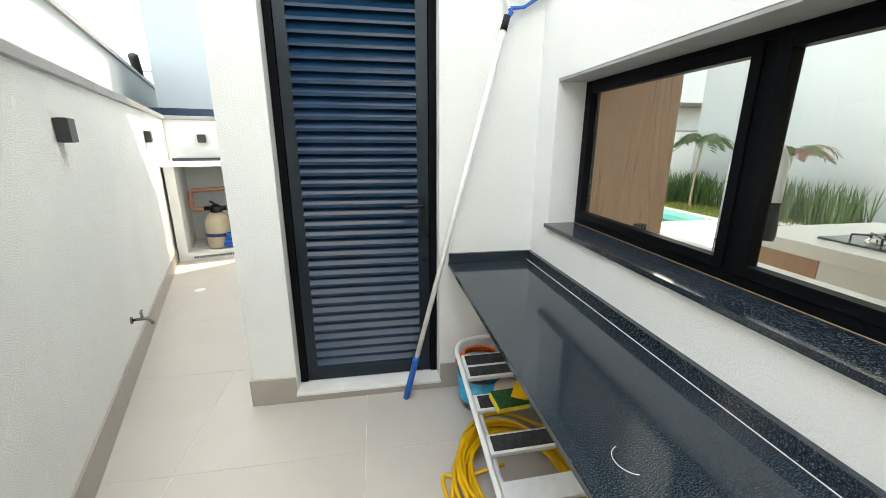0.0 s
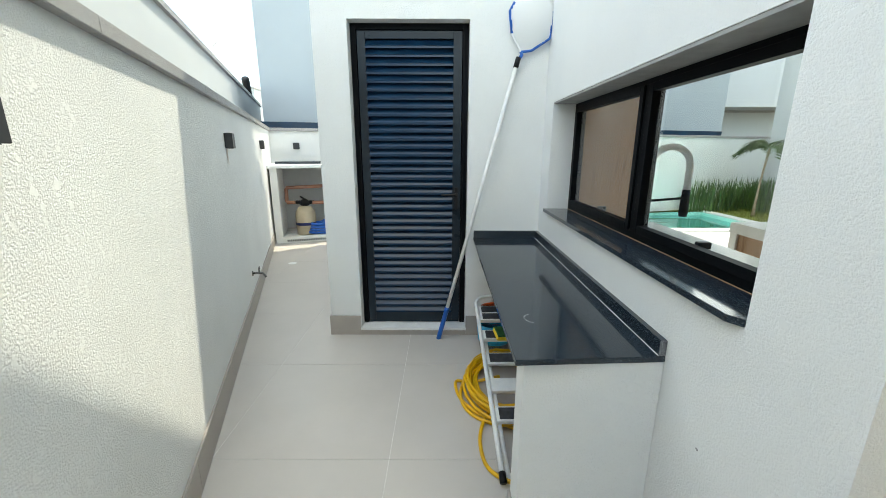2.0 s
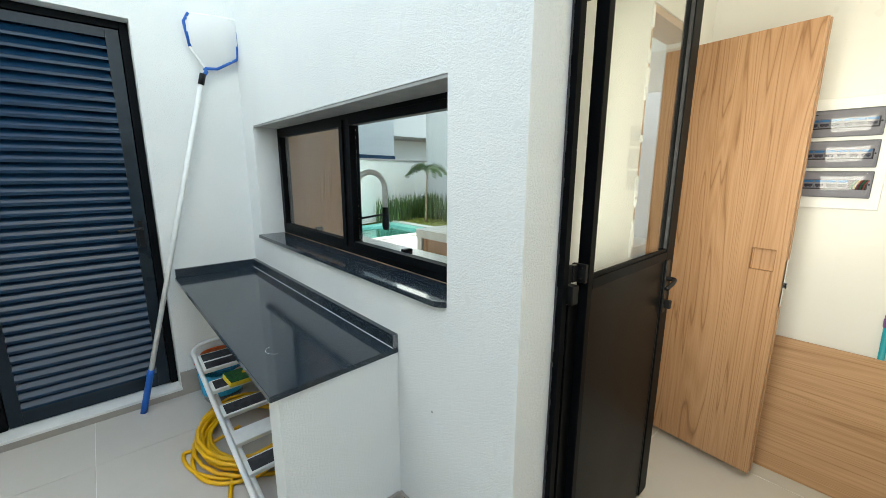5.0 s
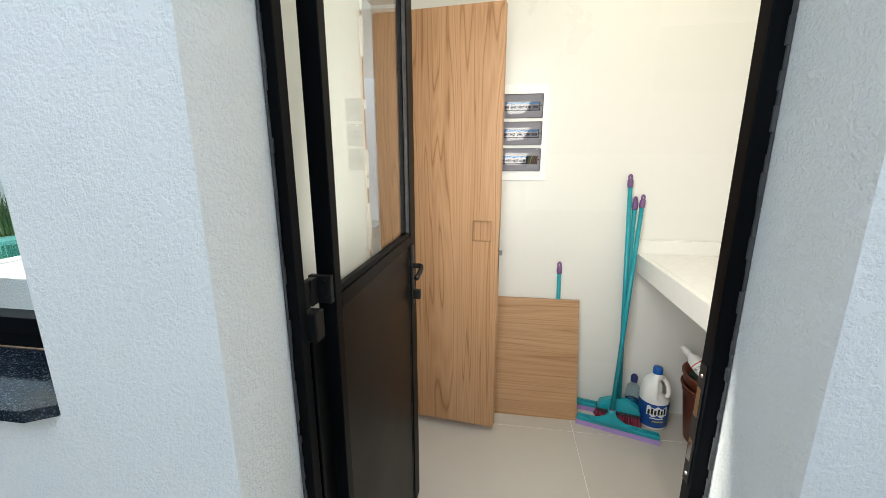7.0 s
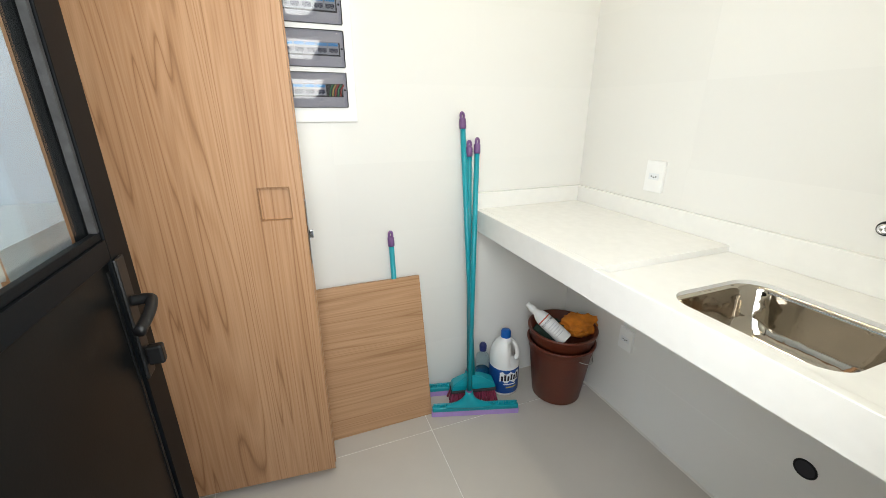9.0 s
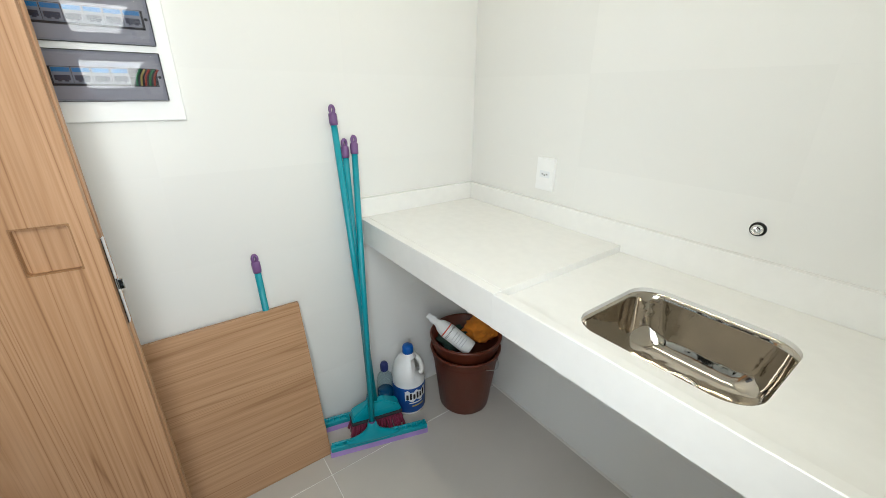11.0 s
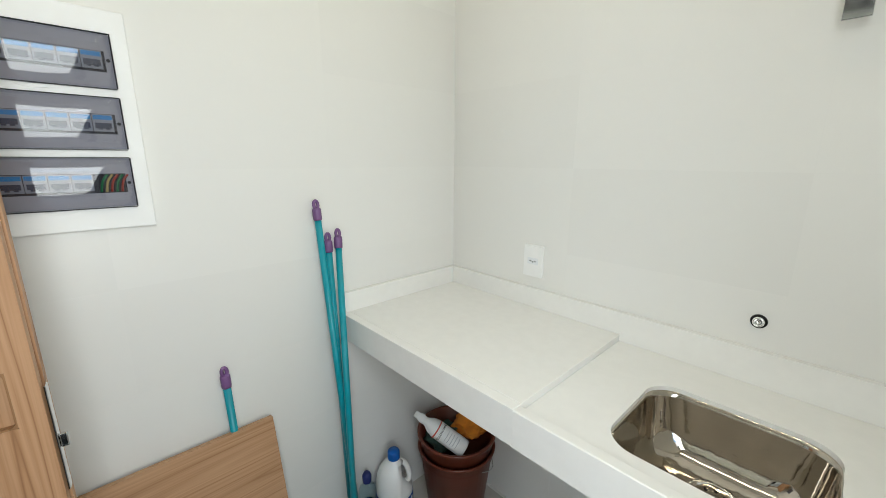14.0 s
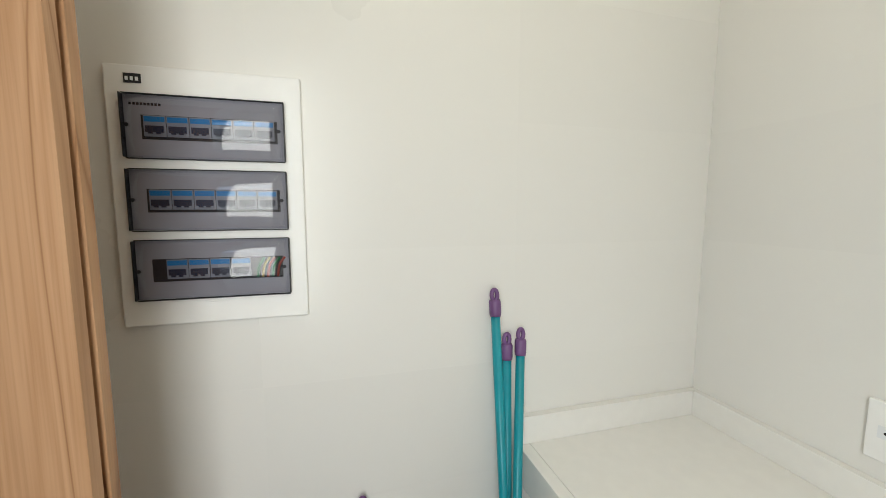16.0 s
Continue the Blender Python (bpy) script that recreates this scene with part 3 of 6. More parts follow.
for z in (0.875, 1.05):
    bm = bmesh.new()
    lathe(bm, [(0, 0.0012), (0.003, 0.001), (0.0035, 0)], (1.017, DY0 + 0.0285, z), 8, pose(0, 0, 0, -90))
    part("keeper_screw", bm, CHROME, keeper)


def wooden_door():
    d = thing("wooden_door", "light oak veneer door leaf with a square finger pull, standing open", "door", (2.225, -0.02, 0.045))
    m = Matrix.Translation((2.168, -0.592, 0)) @ pose(0, 0, 0, 0, 0, -math.degrees(math.atan2(0.062, 0.572)))
    w, h, a0, a1, z0, z1 = 0.577, 1.985, 0.035, 0.122, 1.003, 1.1
    bm = boxes((0, 0.015, 0.002, a0, 0.045, h), (0, 0.015, a1, w, 0.045, h), (0, 0.015, a0, a1, 0.045, z0), (0, 0.015, a0, a1, z1, h), (0.015, 0.018, 0.002, w, 0.045, h))
    bmesh.ops.transform(bm, matrix=m, verts=bm.verts)
    part("front_face", bm, OAK, d)
    bm = boxes((0.012, 0.0149, a0 + 0.0005, a1 - 0.0005, z0 + 0.0005, z1 - 0.0005))
    bmesh.ops.transform(bm, matrix=m, verts=bm.verts)
    pull = part("finger_pull", bm, OAK, d, "square recessed finger pull")
    # walls of the recess, with rounded upper corners; oak darkened for shade
    bm = bmesh.new()
    inner = round_rect(a0 + 0.0028, a1 - 0.0028, z0 + 0.0028, z1 - 0.0028, 0.007, 5)
    mid_y, mid_z = (a0 + a1) / 2, (z0 + z1) / 2
    rims = []
    for x in (0.0004, 0.012):
        rims.append(([bm.verts.new((x, p, q)) for p, q in inner],
                     [bm.verts.new((x, min(max(mid_y + (p - mid_y) * 1.12, a0 + 0.0003), a1 - 0.0003), min(max(mid_z + (q - mid_z) * 1.12, z0 + 0.0003), z1 - 0.0003))) for p, q in inner]))
    for k in range(len(inner)):
        j = (k + 1) % len(inner)
        bm.faces.new((rims[0][0][k], rims[0][0][j], rims[0][1][j], rims[0][1][k]))
        bm.faces.new((rims[0][0][k], rims[0][0][j], rims[1][0][j], rims[1][0][k]))
        bm.faces.new((rims[0][1][k], rims[0][1][j], rims[1][1][j], rims[1][1][k]))
    bmesh.ops.recalc_face_normals(bm, faces=bm.faces)
    bmesh.ops.transform(bm, matrix=m, verts=bm.verts)
    part("recess_rim", bm, OAK_SHADE, pull, "rim of the recess, darkened for its shade")
    bm = boxes((0.0271, 0.0435, 0.0, w, 0.045, h))
    bmesh.ops.transform(bm, matrix=m, verts=bm.verts)
    part("back_face", bm, OAK, d)
    # rebate strip: shade in the groove put into its darker oak
    bm = boxes((0.0181, 0.027, 0.011, w, 0.045, h))
    bmesh.ops.transform(bm, matrix=m, verts=bm.verts)
    part("rebate", bm, OAK_SHADE, d, "rebate along the door edge, darkened for its shade")
    bm = boxes((0.008, 0.026, -0.003, 0.0005, 0.86, 1.06), bev=0.001)
    bmesh.ops.transform(bm, matrix=m, verts=bm.verts)
    lk = part("latch_plate", bm, CHROME, d, "steel latch plate on the door edge")
    bm = boxes((0.013, 0.022, -0.014, -0.003, 0.94, 0.965), bev=0.002)
    bmesh.ops.transform(bm, matrix=m, verts=bm.verts)
    part("latch_bolt", bm, CHROME, lk)


wooden_door()

# unfinished kitchen doorway: bare lining and lumps of filler on its edge
lining = thing("door_lining", "raw beige timber lining of the unfinished kitchen doorway", "door frame", (NX0, -0.06, 0))
part("side_board", boxes((NX0 + 0.001, NX0 + 0.03, YN + 0.006, -0.002, 0, NZ1 - 0.002)), OAK_SIDE, lining)
part("head_board", boxes((NX0 + 0.03, NX1 - 0.002, YN + 0.006, -0.002, NZ1 - 0.03, NZ1 - 0.002)), OAK_SIDE, lining)
rnd = random.Random(5)
bm = bmesh.new()
for k in range(26):
    z = 0.2 + 1.8 * rnd.random()
    w = 0.006 + 0.012 * rnd.random()
    vs = box(bm, NX0 - 0.006 - w / 2, NX0 + w / 2, YN - 0.008, YN + 0.004, z, z + 0.02 + 0.06 * rnd.random(), 0.003, 1)
    for v in vs:
        v.co += Vector((rnd.uniform(-0.003, 0.003), rnd.uniform(-0.002, 0.002), rnd.uniform(-0.008, 0.008)))
part("filler", bm, SMOOTH_WHITE, lining, "ragged white filler along the edge")["kind"] = "stuff"


def louvred_door():
    d = thing("louvred_door", "closed black aluminium louvred storeroom door", "door", (-0.075, 2.1, 0.06))
    x0, x1, z1 = OX0 + 0.002, OX1 - 0.002, OZ1 - 0.002
    y0, y1 = 2.085, 2.145
    part("outer_frame", boxes((x0, x0 + 0.038, y0, y1, 0.062, z1), (x1 - 0.038, x1, y0, y1, 0.062, z1), (x0 + 0.038, x1 - 0.038, y0, y1, z1 - 0.038, z1), bev=0.002), ALU, d)
    a, b, lo, hi = x0 + 0.042, x1 - 0.042, 0.066, z1 - 0.042
    part("stile", boxes((a, a + 0.055, y0 + 0.006, y1 - 0.004, lo, hi), bev=0.002), ALU_SATIN, d)
    part("stile", boxes((b - 0.06, b, y0 + 0.006, y1 - 0.004, lo, hi), bev=0.002), ALU_SATIN, d)
    part("rail", boxes((a + 0.055, b - 0.06, y0 + 0.006, y1 - 0.004, hi - 0.05, hi), bev=0.002), ALU_SATIN, d)
    part("rail", boxes((a + 0.055, b - 0.06, y0 + 0.006, y1 - 0.004, lo, lo + 0.085), bev=0.002), ALU_SATIN, d)
    s0, s1 = a + 0.055, b - 0.06
    z0, n = lo + 0.085, 36
    pitch = (hi - 0.05 - z0) / n
    # one slat: a sloping blade with a flat lip at its lower edge
    prof = [(0.001, -0.004), (0.001, 0.010), (0.004, 0.0125), (0.036, 0.060), (0.040, 0.058), (0.010, 0.010), (0.0075, 0.008), (0.0075, -0.004)]
    bm = bmesh.new()
    lft = [bm.verts.new((s0, y0 + p, q)) for p, q in prof]
    rgt = [bm.verts.new((s1, y0 + p, q)) for p, q in prof]
    bm.faces.new(lft)
    bm.faces.new(rgt)
    for i in range(len(prof)):
        j = (i + 1) % len(prof)
        bm.faces.new((lft[i], lft[j], rgt[j], rgt[i]))
    first = part("slat", bm, ALU_SKY_TINT, d)
    first.location.z = z0
    for k in range(1, n):
        o = first.copy()
        scene.collection.objects.link(o)
        o.location.z = z0 + k * pitch
    # added black sheet behind the slats, standing in for shade in their gaps
    part("gap_shade", boxes((s0, s1, y1 - 0.008, y1 - 0.005, lo + 0.085, hi - 0.05)), BLACK_PLASTIC, d)
    pl = part("handle_plate", boxes((b - 0.045, b - 0.02, y0 - 0.002, y0 + 0.006, 0.97, 1.13), bev=0.002), BLACK_PLASTIC, d)
    bm = bmesh.new()
    tube(bm, curve_pts([(b - 0.032, y0 + 0.0, 1.085), (b - 0.032, y0 - 0.045, 1.085), (b - 0.06, y0 - 0.05, 1.083), (b - 0.14, y0 - 0.05, 1.08)], 6), 0.008, 10)
    part("lever", bm, BLACK_PLASTIC, pl, smooth=True)


louvred_door()

threshold = thing("door_threshold", "white veined marble threshold on a taupe riser", "threshold", (-0.075, 2.04, 0))
part("slab", boxes((OX0 - 0.006, OX1 + 0.006, YD - 0.022, 2.15, 0.042, 0.06), bev=0.002), MARBLE, threshold)
part("riser", boxes((OX0 - 0.004, OX1 + 0.004, YD - 0.012, 2.1, 0, 0.042)), SKIRT_TILE, threshold)


def window():
    w = thing("window_1", "black aluminium kitchen window with two clear top-hung sashes", "window", (1.0, 0.92, 1.02), kind="structure")
    x0, x1, y0, y1, z0, z1, ym = 0.985, 1.045, WY0 + 0.002, WY1 - 0.002, 1.022, WZ1 - 0.002, 0.902
    part("window_frame", boxes((x0, x1, y0, y0 + 0.03, z0, z1), (x0, x1, y1 - 0.03, y1, z0, z1), (x0, x1, y0 + 0.03, y1 - 0.03, z1 - 0.03, z1),
                               (x0, x1, y0 + 0.03, y1 - 0.03, z0, z0 + 0.03), (x0, x1, ym - 0.02, ym + 0.02, z0 + 0.03, z1 - 0.03), bev=0.0015), ALU, w)
    for a, b in ((y0 + 0.031, ym - 0.021), (ym + 0.021, y1 - 0.031)):
        f = 0.032
        c, d = z0 + 0.031, z1 - 0.031
        s = part("sash", boxes((x0 - 0.008, x0 + 0.03, a, a + f, c, d), (x0 - 0.008, x0 + 0.03, b - f, b, c, d), (x0 - 0.008, x0 + 0.03, a + f, b - f, d - f, d), (x0 - 0.008, x0 + 0.03, a + f, b - f, c, c + f), bev=0.0015), ALU, w)
        g = part("pane", boxes((x0 + 0.008, x0 + 0.012, a + f - 0.004, b - f + 0.004, c + f - 0.004, d - f + 0.004)), GLASS, s, "clear glass pane")
        g.visible_shadow = False
        m = (a + b) / 2
        part("pull", boxes((x0 + 0.03, x0 + 0.05, m - 0.04, m + 0.04, c + 0.004, c + 0.02), (x0 + 0.03, x0 + 0.075, m + 0.015, m + 0.04, c + 0.018, c + 0.042), bev=0.003), BLACK_PLASTIC, s, "black pull handle")
    part("sealing_strip", boxes((0.9815, 0.9848, y0, y1, 1.0205, 1.0215)), OAK_SIDE, w)


window()
# granite sill with a clipped corner
bm = bmesh.new()
prism(bm, [(0.822, 0.07), (0.843, 0.038), (1.05, 0.038), (1.05, 1.797), (0.822, 1.797)], 1.001, 1.02)
tagged(part("window_sill", bm, GRANITE), "polished black granite window sill with a clipped corner", "window sill", "", "structure")


def granite_bench():
    b = thing("granite_bench", "black granite work bench on a white stucco end block", "bench", (0.6, 0.34, 0.0))
    bm = bmesh.new()
    prism(bm, [(0.372, 0.279), (XW - 0.001, 0.302), (XW - 0.001, YD - 0.001), (0.372, YD - 0.001)], 0.755, 0.775)
    bmesh.ops.bevel(bm, geom=list(bm.edges), offset=0.0015, segments=2, affect="EDGES")
    part("top", bm, GRANITE, b, "polished black granite top")
    part("upstand", boxes((XW - 0.022, XW - 0.001, 0.306, YD - 0.024, 0.7755, 0.828), bev=0.001), GRANITE, b)
    part("upstand", boxes((0.376, XW - 0.001, YD - 0.022, YD - 0.001, 0.7755, 0.828), bev=0.001), GRANITE, b)
    part("sealant_line", boxes((XW - 0.0233, XW - 0.0222, 0.306, YD - 0.024, 0.7752, 0.7775)), SMOOTH_WHITE, b, "white sealant line at the upstand")
    part("upstand_end", boxes((XW - 0.022, XW - 0.001, 0.3045, 0.306, 0.7755, 0.8275)), GRANITE_RAW, b, "sawn grey end of the upstand")
    part("end_block", boxes((0.405, XW - 0.001, 0.306, 0.41, 0, 0.755)), STUCCO_FINE, b, "white stucco end block")
    part("end_block_skirting", boxes((0.393, XW - 0.013, 0.294, 0.3059, 0, 0.155), (0.393, 0.4049, 0.3059, 0.41, 0, 0.155)), SKIRT_TILE, b, "taupe tile skirting")
    bm = bmesh.new()
    tube(bm, [(0.5 + 0.04 * math.cos(radians(a)), 0.585 + 0.04 * math.sin(radians(a)), 0.7751) for a in range(110, 255, 12)], 0.0006, 5)
    part("scratch", bm, GROUT, b, "curved white scratch")


granite_bench()
bm = bmesh.new()
bmesh.ops.create_icosphere(bm, subdivisions=2, radius=0.006)
for v in bm.verts:
    v.co = Vector((XW - 0.0005 + 0.2 * v.co.x, 0.108 + v.co.y * (1 + 0.3 * noise.noise(v.co * 400)), 0.604 + 0.7 * v.co.z))
tagged(part("wall_chip", bm, SHADE_CHIP_GREY), "small dark chip in the white stucco", "wall mark", "", "structure")


def skirting(rows):
    """Tile skirting pieces along the walls of the passage."""
    bm = boxes((0, 0.012, 0, 0.01, -0.006, 0.0))
    s = structure("skirting", bm, GROUT, "taupe porcelain tile skirting along the passage walls", "skirting")
    for x0, x1, y0, y1, m in rows:
        bm = boxes((x0, x1, y0, y1, 0.0, 0.155))
        if m is not None:
            bmesh.ops.transform(bm, matrix=m, verts=bm.verts)
        part("skirting_tile", bm, SKIRT_TILE, s)


rows = [(0.0005, 0.012, -4.4 + 0.83 * k, -4.4 + 0.83 * k + 0.827, SIDE0) for k in range(12)]
rows += [(-0.717, OX0 - 0.005, YD - 0.012, YD - 0.0005, None), (OX1 + 0.005, XW - 0.012, YD - 0.012, YD - 0.0005, None), (-0.717, -0.7055, YD, 2.8, None), (-0.717, -0.7055, 2.803, 3.63, None), (-0.717, -0.7055, 3.633, 4.46, None),
         (XW - 0.012, XW - 0.0005, 0.411, 1.2, None), (XW - 0.012, XW - 0.0005, 1.203, YD - 0.0125, None), (XW - 0.012, XW - 0.0005, DY1 + 0.002, 0.2995, None), (XW - 0.012, XW - 0.0005, -1.78, DY0 - 0.002, None), (XW - 0.012, XW - 0.0005, -2.61, -1.783, None)]
skirting(rows)


def wall_lamp(m, rust=False, group="black wall lamps on the boundary walls"):
    """Small black up-and-down wall light; local x points out of the wall."""
    e = thing("wall_lamp", "small black box wall lamp on the white boundary wall", "lamp", (0, 0, 0), group=group)
    e.matrix_basis = m
    bm = boxes((0.002, 0.055, -0.05, 0.05, 0.0, 0.105), bev=0.002)
    bmesh.ops.transform(bm, matrix=m, verts=bm.verts)
    part("housing", bm, LAMP, e)
    for z in (-0.002, 0.1045):
        bm = boxes((0.012, 0.045, -0.04, 0.04, z, z + 0.0025))
        bmesh.ops.transform(bm, matrix=m, verts=bm.verts)
        part("lens", bm, ROOF_GLASS, e)
    if rust:
        bm = bmesh.new()
        rn = random.Random(3)
        for k in range(5):
            y = -0.03 + 0.015 * k
            box(bm, 0.0006, 0.0012, y, y + 0.008, -0.04 - 0.12 * rn.random(), -0.001)
        bmesh.ops.transform(bm, matrix=m, verts=bm.verts)
        part("rust_streaks", bm, RUST, e, "faint rust streaks below the lamp")


for s, ru in ((-0.17, False), (2.24, True), (4.65, False)):
    wall_lamp(SIDE0 @ Matrix.Translation((0, s, 1.405)), ru)
for x in (0.42, 8.3):
    wall_lamp(BACK @ Matrix.Translation((x, 0, 1.405)) @ pose(0, 0, 0, 0, 0, -90))


def garden_tap():
    m = SIDE0 @ Matrix.Translation((0, 2.72, 0.31))
    e = thing("garden_tap", "chrome garden tap on the white boundary wall", "tap")
    e.matrix_basis = m

    def put(name, bm):
        bmesh.ops.transform(bm, matrix=m, verts=bm.verts)
        part(name, bm, DULL_METAL, e, smooth=True)

    bm = bmesh.new()
    lathe(bm, [(0, 0.012), (0.02, 0.01), (0.024, 0.002), (0.024, 0)], (0, 0, 0), 16, pose(0, 0, 0, 0, 90))
    put("flange", bm)
    bm = bmesh.new()
    tube(bm, [(0.008, 0, 0), (0.06, 0, 0), (0.085, 0, -0.005), (0.105, 0, -0.03), (0.11, 0, -0.045)], [0.009, 0.011, 0.01, 0.009, 0.011], 12)
    put("spout", bm)
    bm = bmesh.new()
    tube(bm, [(0.06, 0, 0.0), (0.06, 0, 0.045)], 0.008, 10)
    tube(bm, [(0.06, -0.028, 0.048), (0.06, 0.028, 0.048)], 0.006, 8)
    put("handle", bm)


garden_tap()


def floor_drain(at):
    bm = bmesh.new()
    lathe(bm, [(0, 0.001), (0.045, 0.001), (0.047, 0.002), (0.05, 0.002), (0.05, -0.003)], at, 24)
    tagged(part("floor_drain", bm, WHITE_METAL), "round pale floor drain cover set in the tiles", "drain")


floor_drain((-1.75, 3.95, 0.0))


def pool_net():
    e = thing("pool_net", "leaf skimmer net on a long white pole leaning on the wall", "pool net", (0.12, 1.93, 0))
    a, b = Vector((0.12, 1.925, 0.0)), Vector((0.632, 1.952, 1.955))
    d = b - a
    bm = bmesh.new()
    tube(bm, [a + 0.1 * d, b], 0.0135, 14)
    part("pole", bm, POLE_WHITE, e, smooth=True)
    bm = bmesh.new()
    tube(bm, [a, a + 0.02 * d, a + 0.11 * d, a + 0.115 * d, a + 0.13 * d], [0.017, 0.018, 0.017, 0.02, 0.0175], 14)
    part("grip", bm, BLUE_PLASTIC, e, "blue plastic grip", smooth=True)
    bm = bmesh.new()
    tube(bm, [a + 0.98 * d, a + 1.012 * d], 0.017, 12)
    part("collar", bm, BLACK_PLASTIC, e, smooth=True)
    rim = [(0.572, 2.25), (0.6, 2.3), (0.72, 2.312), (0.838, 2.318), (0.855, 2.28), (0.832, 2.09), (0.72, 2.02), (0.652, 2.012), (0.59, 2.12)]
    r3 = [Vector((x, 1.958 + 0.02 * (z - 1.95), z)) for x, z in rim]
    bm = bmesh.new()
    tube(bm, r3, 0.007, 8, closed=True)
    part("rim", bm, WHITE_PLASTIC, e, smooth=True)
    bm = bmesh.new()
    tube(bm, r3[4:8], 0.0085, 8)
    tube(bm, r3[-1:] + r3[:2], 0.0085, 8)
    tube(bm, [b, Vector((0.66, 1.958, 1.995)), r3[7]], 0.011, 8)
    part("rim_clip", bm, BLUE_PLASTIC, e, "blue plastic edging of the rim", smooth=True)
    # gauze: rows and columns of yarn over a shallow bag
    bm = bmesh.new()
    c = sum(r3, Vector()) / len(r3)

    def inside(x, z):
        hit, j = False, len(rim) - 1
        for i in range(len(rim)):
            (xi, zi), (xj, zj) = rim[i], rim[j]
            if (zi > z) != (zj > z) and x < (xj - xi) * (z - zi) / (zj - zi) + xi:
                hit = not hit
            j = i
        return hit

    n = 30
    grid = {}
    for i in range(n + 1):
        for j in range(n + 1):
            x, z = 0.57 + 0.29 * i / n, 2.01 + 0.31 * j / n
            if inside(x, z):
                u = ((x - c.x) / 0.15) ** 2 + ((z - c.z) / 0.16) ** 2
                grid[i, j] = bm.verts.new((x, 1.957 - 0.035 * max(0, 1 - u), z))
    for (i, j), v in grid.items():
        q = [grid.get(k) for k in ((i, j), (i + 1, j), (i + 1, j + 1), (i, j + 1))]
        if all(q):
            bm.faces.new(q)
    part("gauze", bm, NET, e, "white gauze bag")


pool_net()


def step_ladder():
    """Folded white step ladder lying on the hose under the bench."""
    e = thing("step_ladder", "folded white steel step ladder with black treads under the bench", "ladder", (0.55, 1.2, 0.0))
    base = Vector((0.41, 0.6, 0.03))
    top = Vector((0.39, 1.84, 0.335))
    along = (top - base).normalized()
    L = (top - base).length
    across = Vector((1, 0.02, 0)).normalized()
    up = across.cross(along).normalized()
    m = Matrix((across, along, up)).transposed().to_4x4()
    m.translation = base

    def put(name, bm, mat, parent, label="", smooth=False):
        bmesh.ops.transform(bm, matrix=m, verts=bm.verts)
        return part(name, bm, mat, parent, label, smooth)

    W = 0.38
    bm = bmesh.new()
    tube(bm, curve_pts([(0, 0.0, 0), (0, L - 0.15, 0), (0.0, L - 0.02, 0), (0.045, L + 0.05, 0.0), (0.13, L + 0.07, 0), (W - 0.13, L + 0.07, 0), (W - 0.045, L + 0.05, 0), (W, L - 0.02, 0), (W, L - 0.15, 0), (W, 0, 0)], 6), 0.0125, 12)
    put("front_frame", bm, WHITE_METAL, e, "", True)
    bm = bmesh.new()
    tube(bm, [(0.03, -0.02, -0.03), (0.03, 0.9, -0.03)], 0.011, 10)
    tube(bm, [(W - 0.03, -0.02, -0.03), (W - 0.03, 0.9, -0.03)], 0.011, 10)
    tube(bm, [(0.03, 0.02, -0.03), (W - 0.03, 0.02, -0.03)], 0.011, 10)
    put("rear_frame", bm, WHITE_METAL, e, "", True)
    for x in (0, W):
        bm = bmesh.new()
        tube(bm, [(x, -0.03, 0), (x, 0.015, 0)], 0.016, 12)
        put("foot", bm, BLACK_PLASTIC, e, "", True)
    for y, dep in ((0.27, 0.09), (0.46, 0.09), (0.66, 0.09), (0.87, 0.09), (1.06, 0.16)):
        t = put("tread", boxes((0.014, W - 0.014, y, y + dep, -0.018, 0.006), bev=0.003), WHITE_METAL, e)
        bm = boxes((0.03, W - 0.03, y + 0.012, y + dep / (2 if dep > 0.12 else 1) - 0.01, 0.006, 0.0085))
        if dep > 0.12:
            box(bm, 0.03, W - 0.03, y + dep / 2 + 0.006, y + dep - 0.01, 0.006, 0.0085)
        if abs(y - 0.46) > 0.01:
            put("pad", bm, RUBBER, t, "worn black rubber pad")
        else:
            bm.free()


step_ladder()


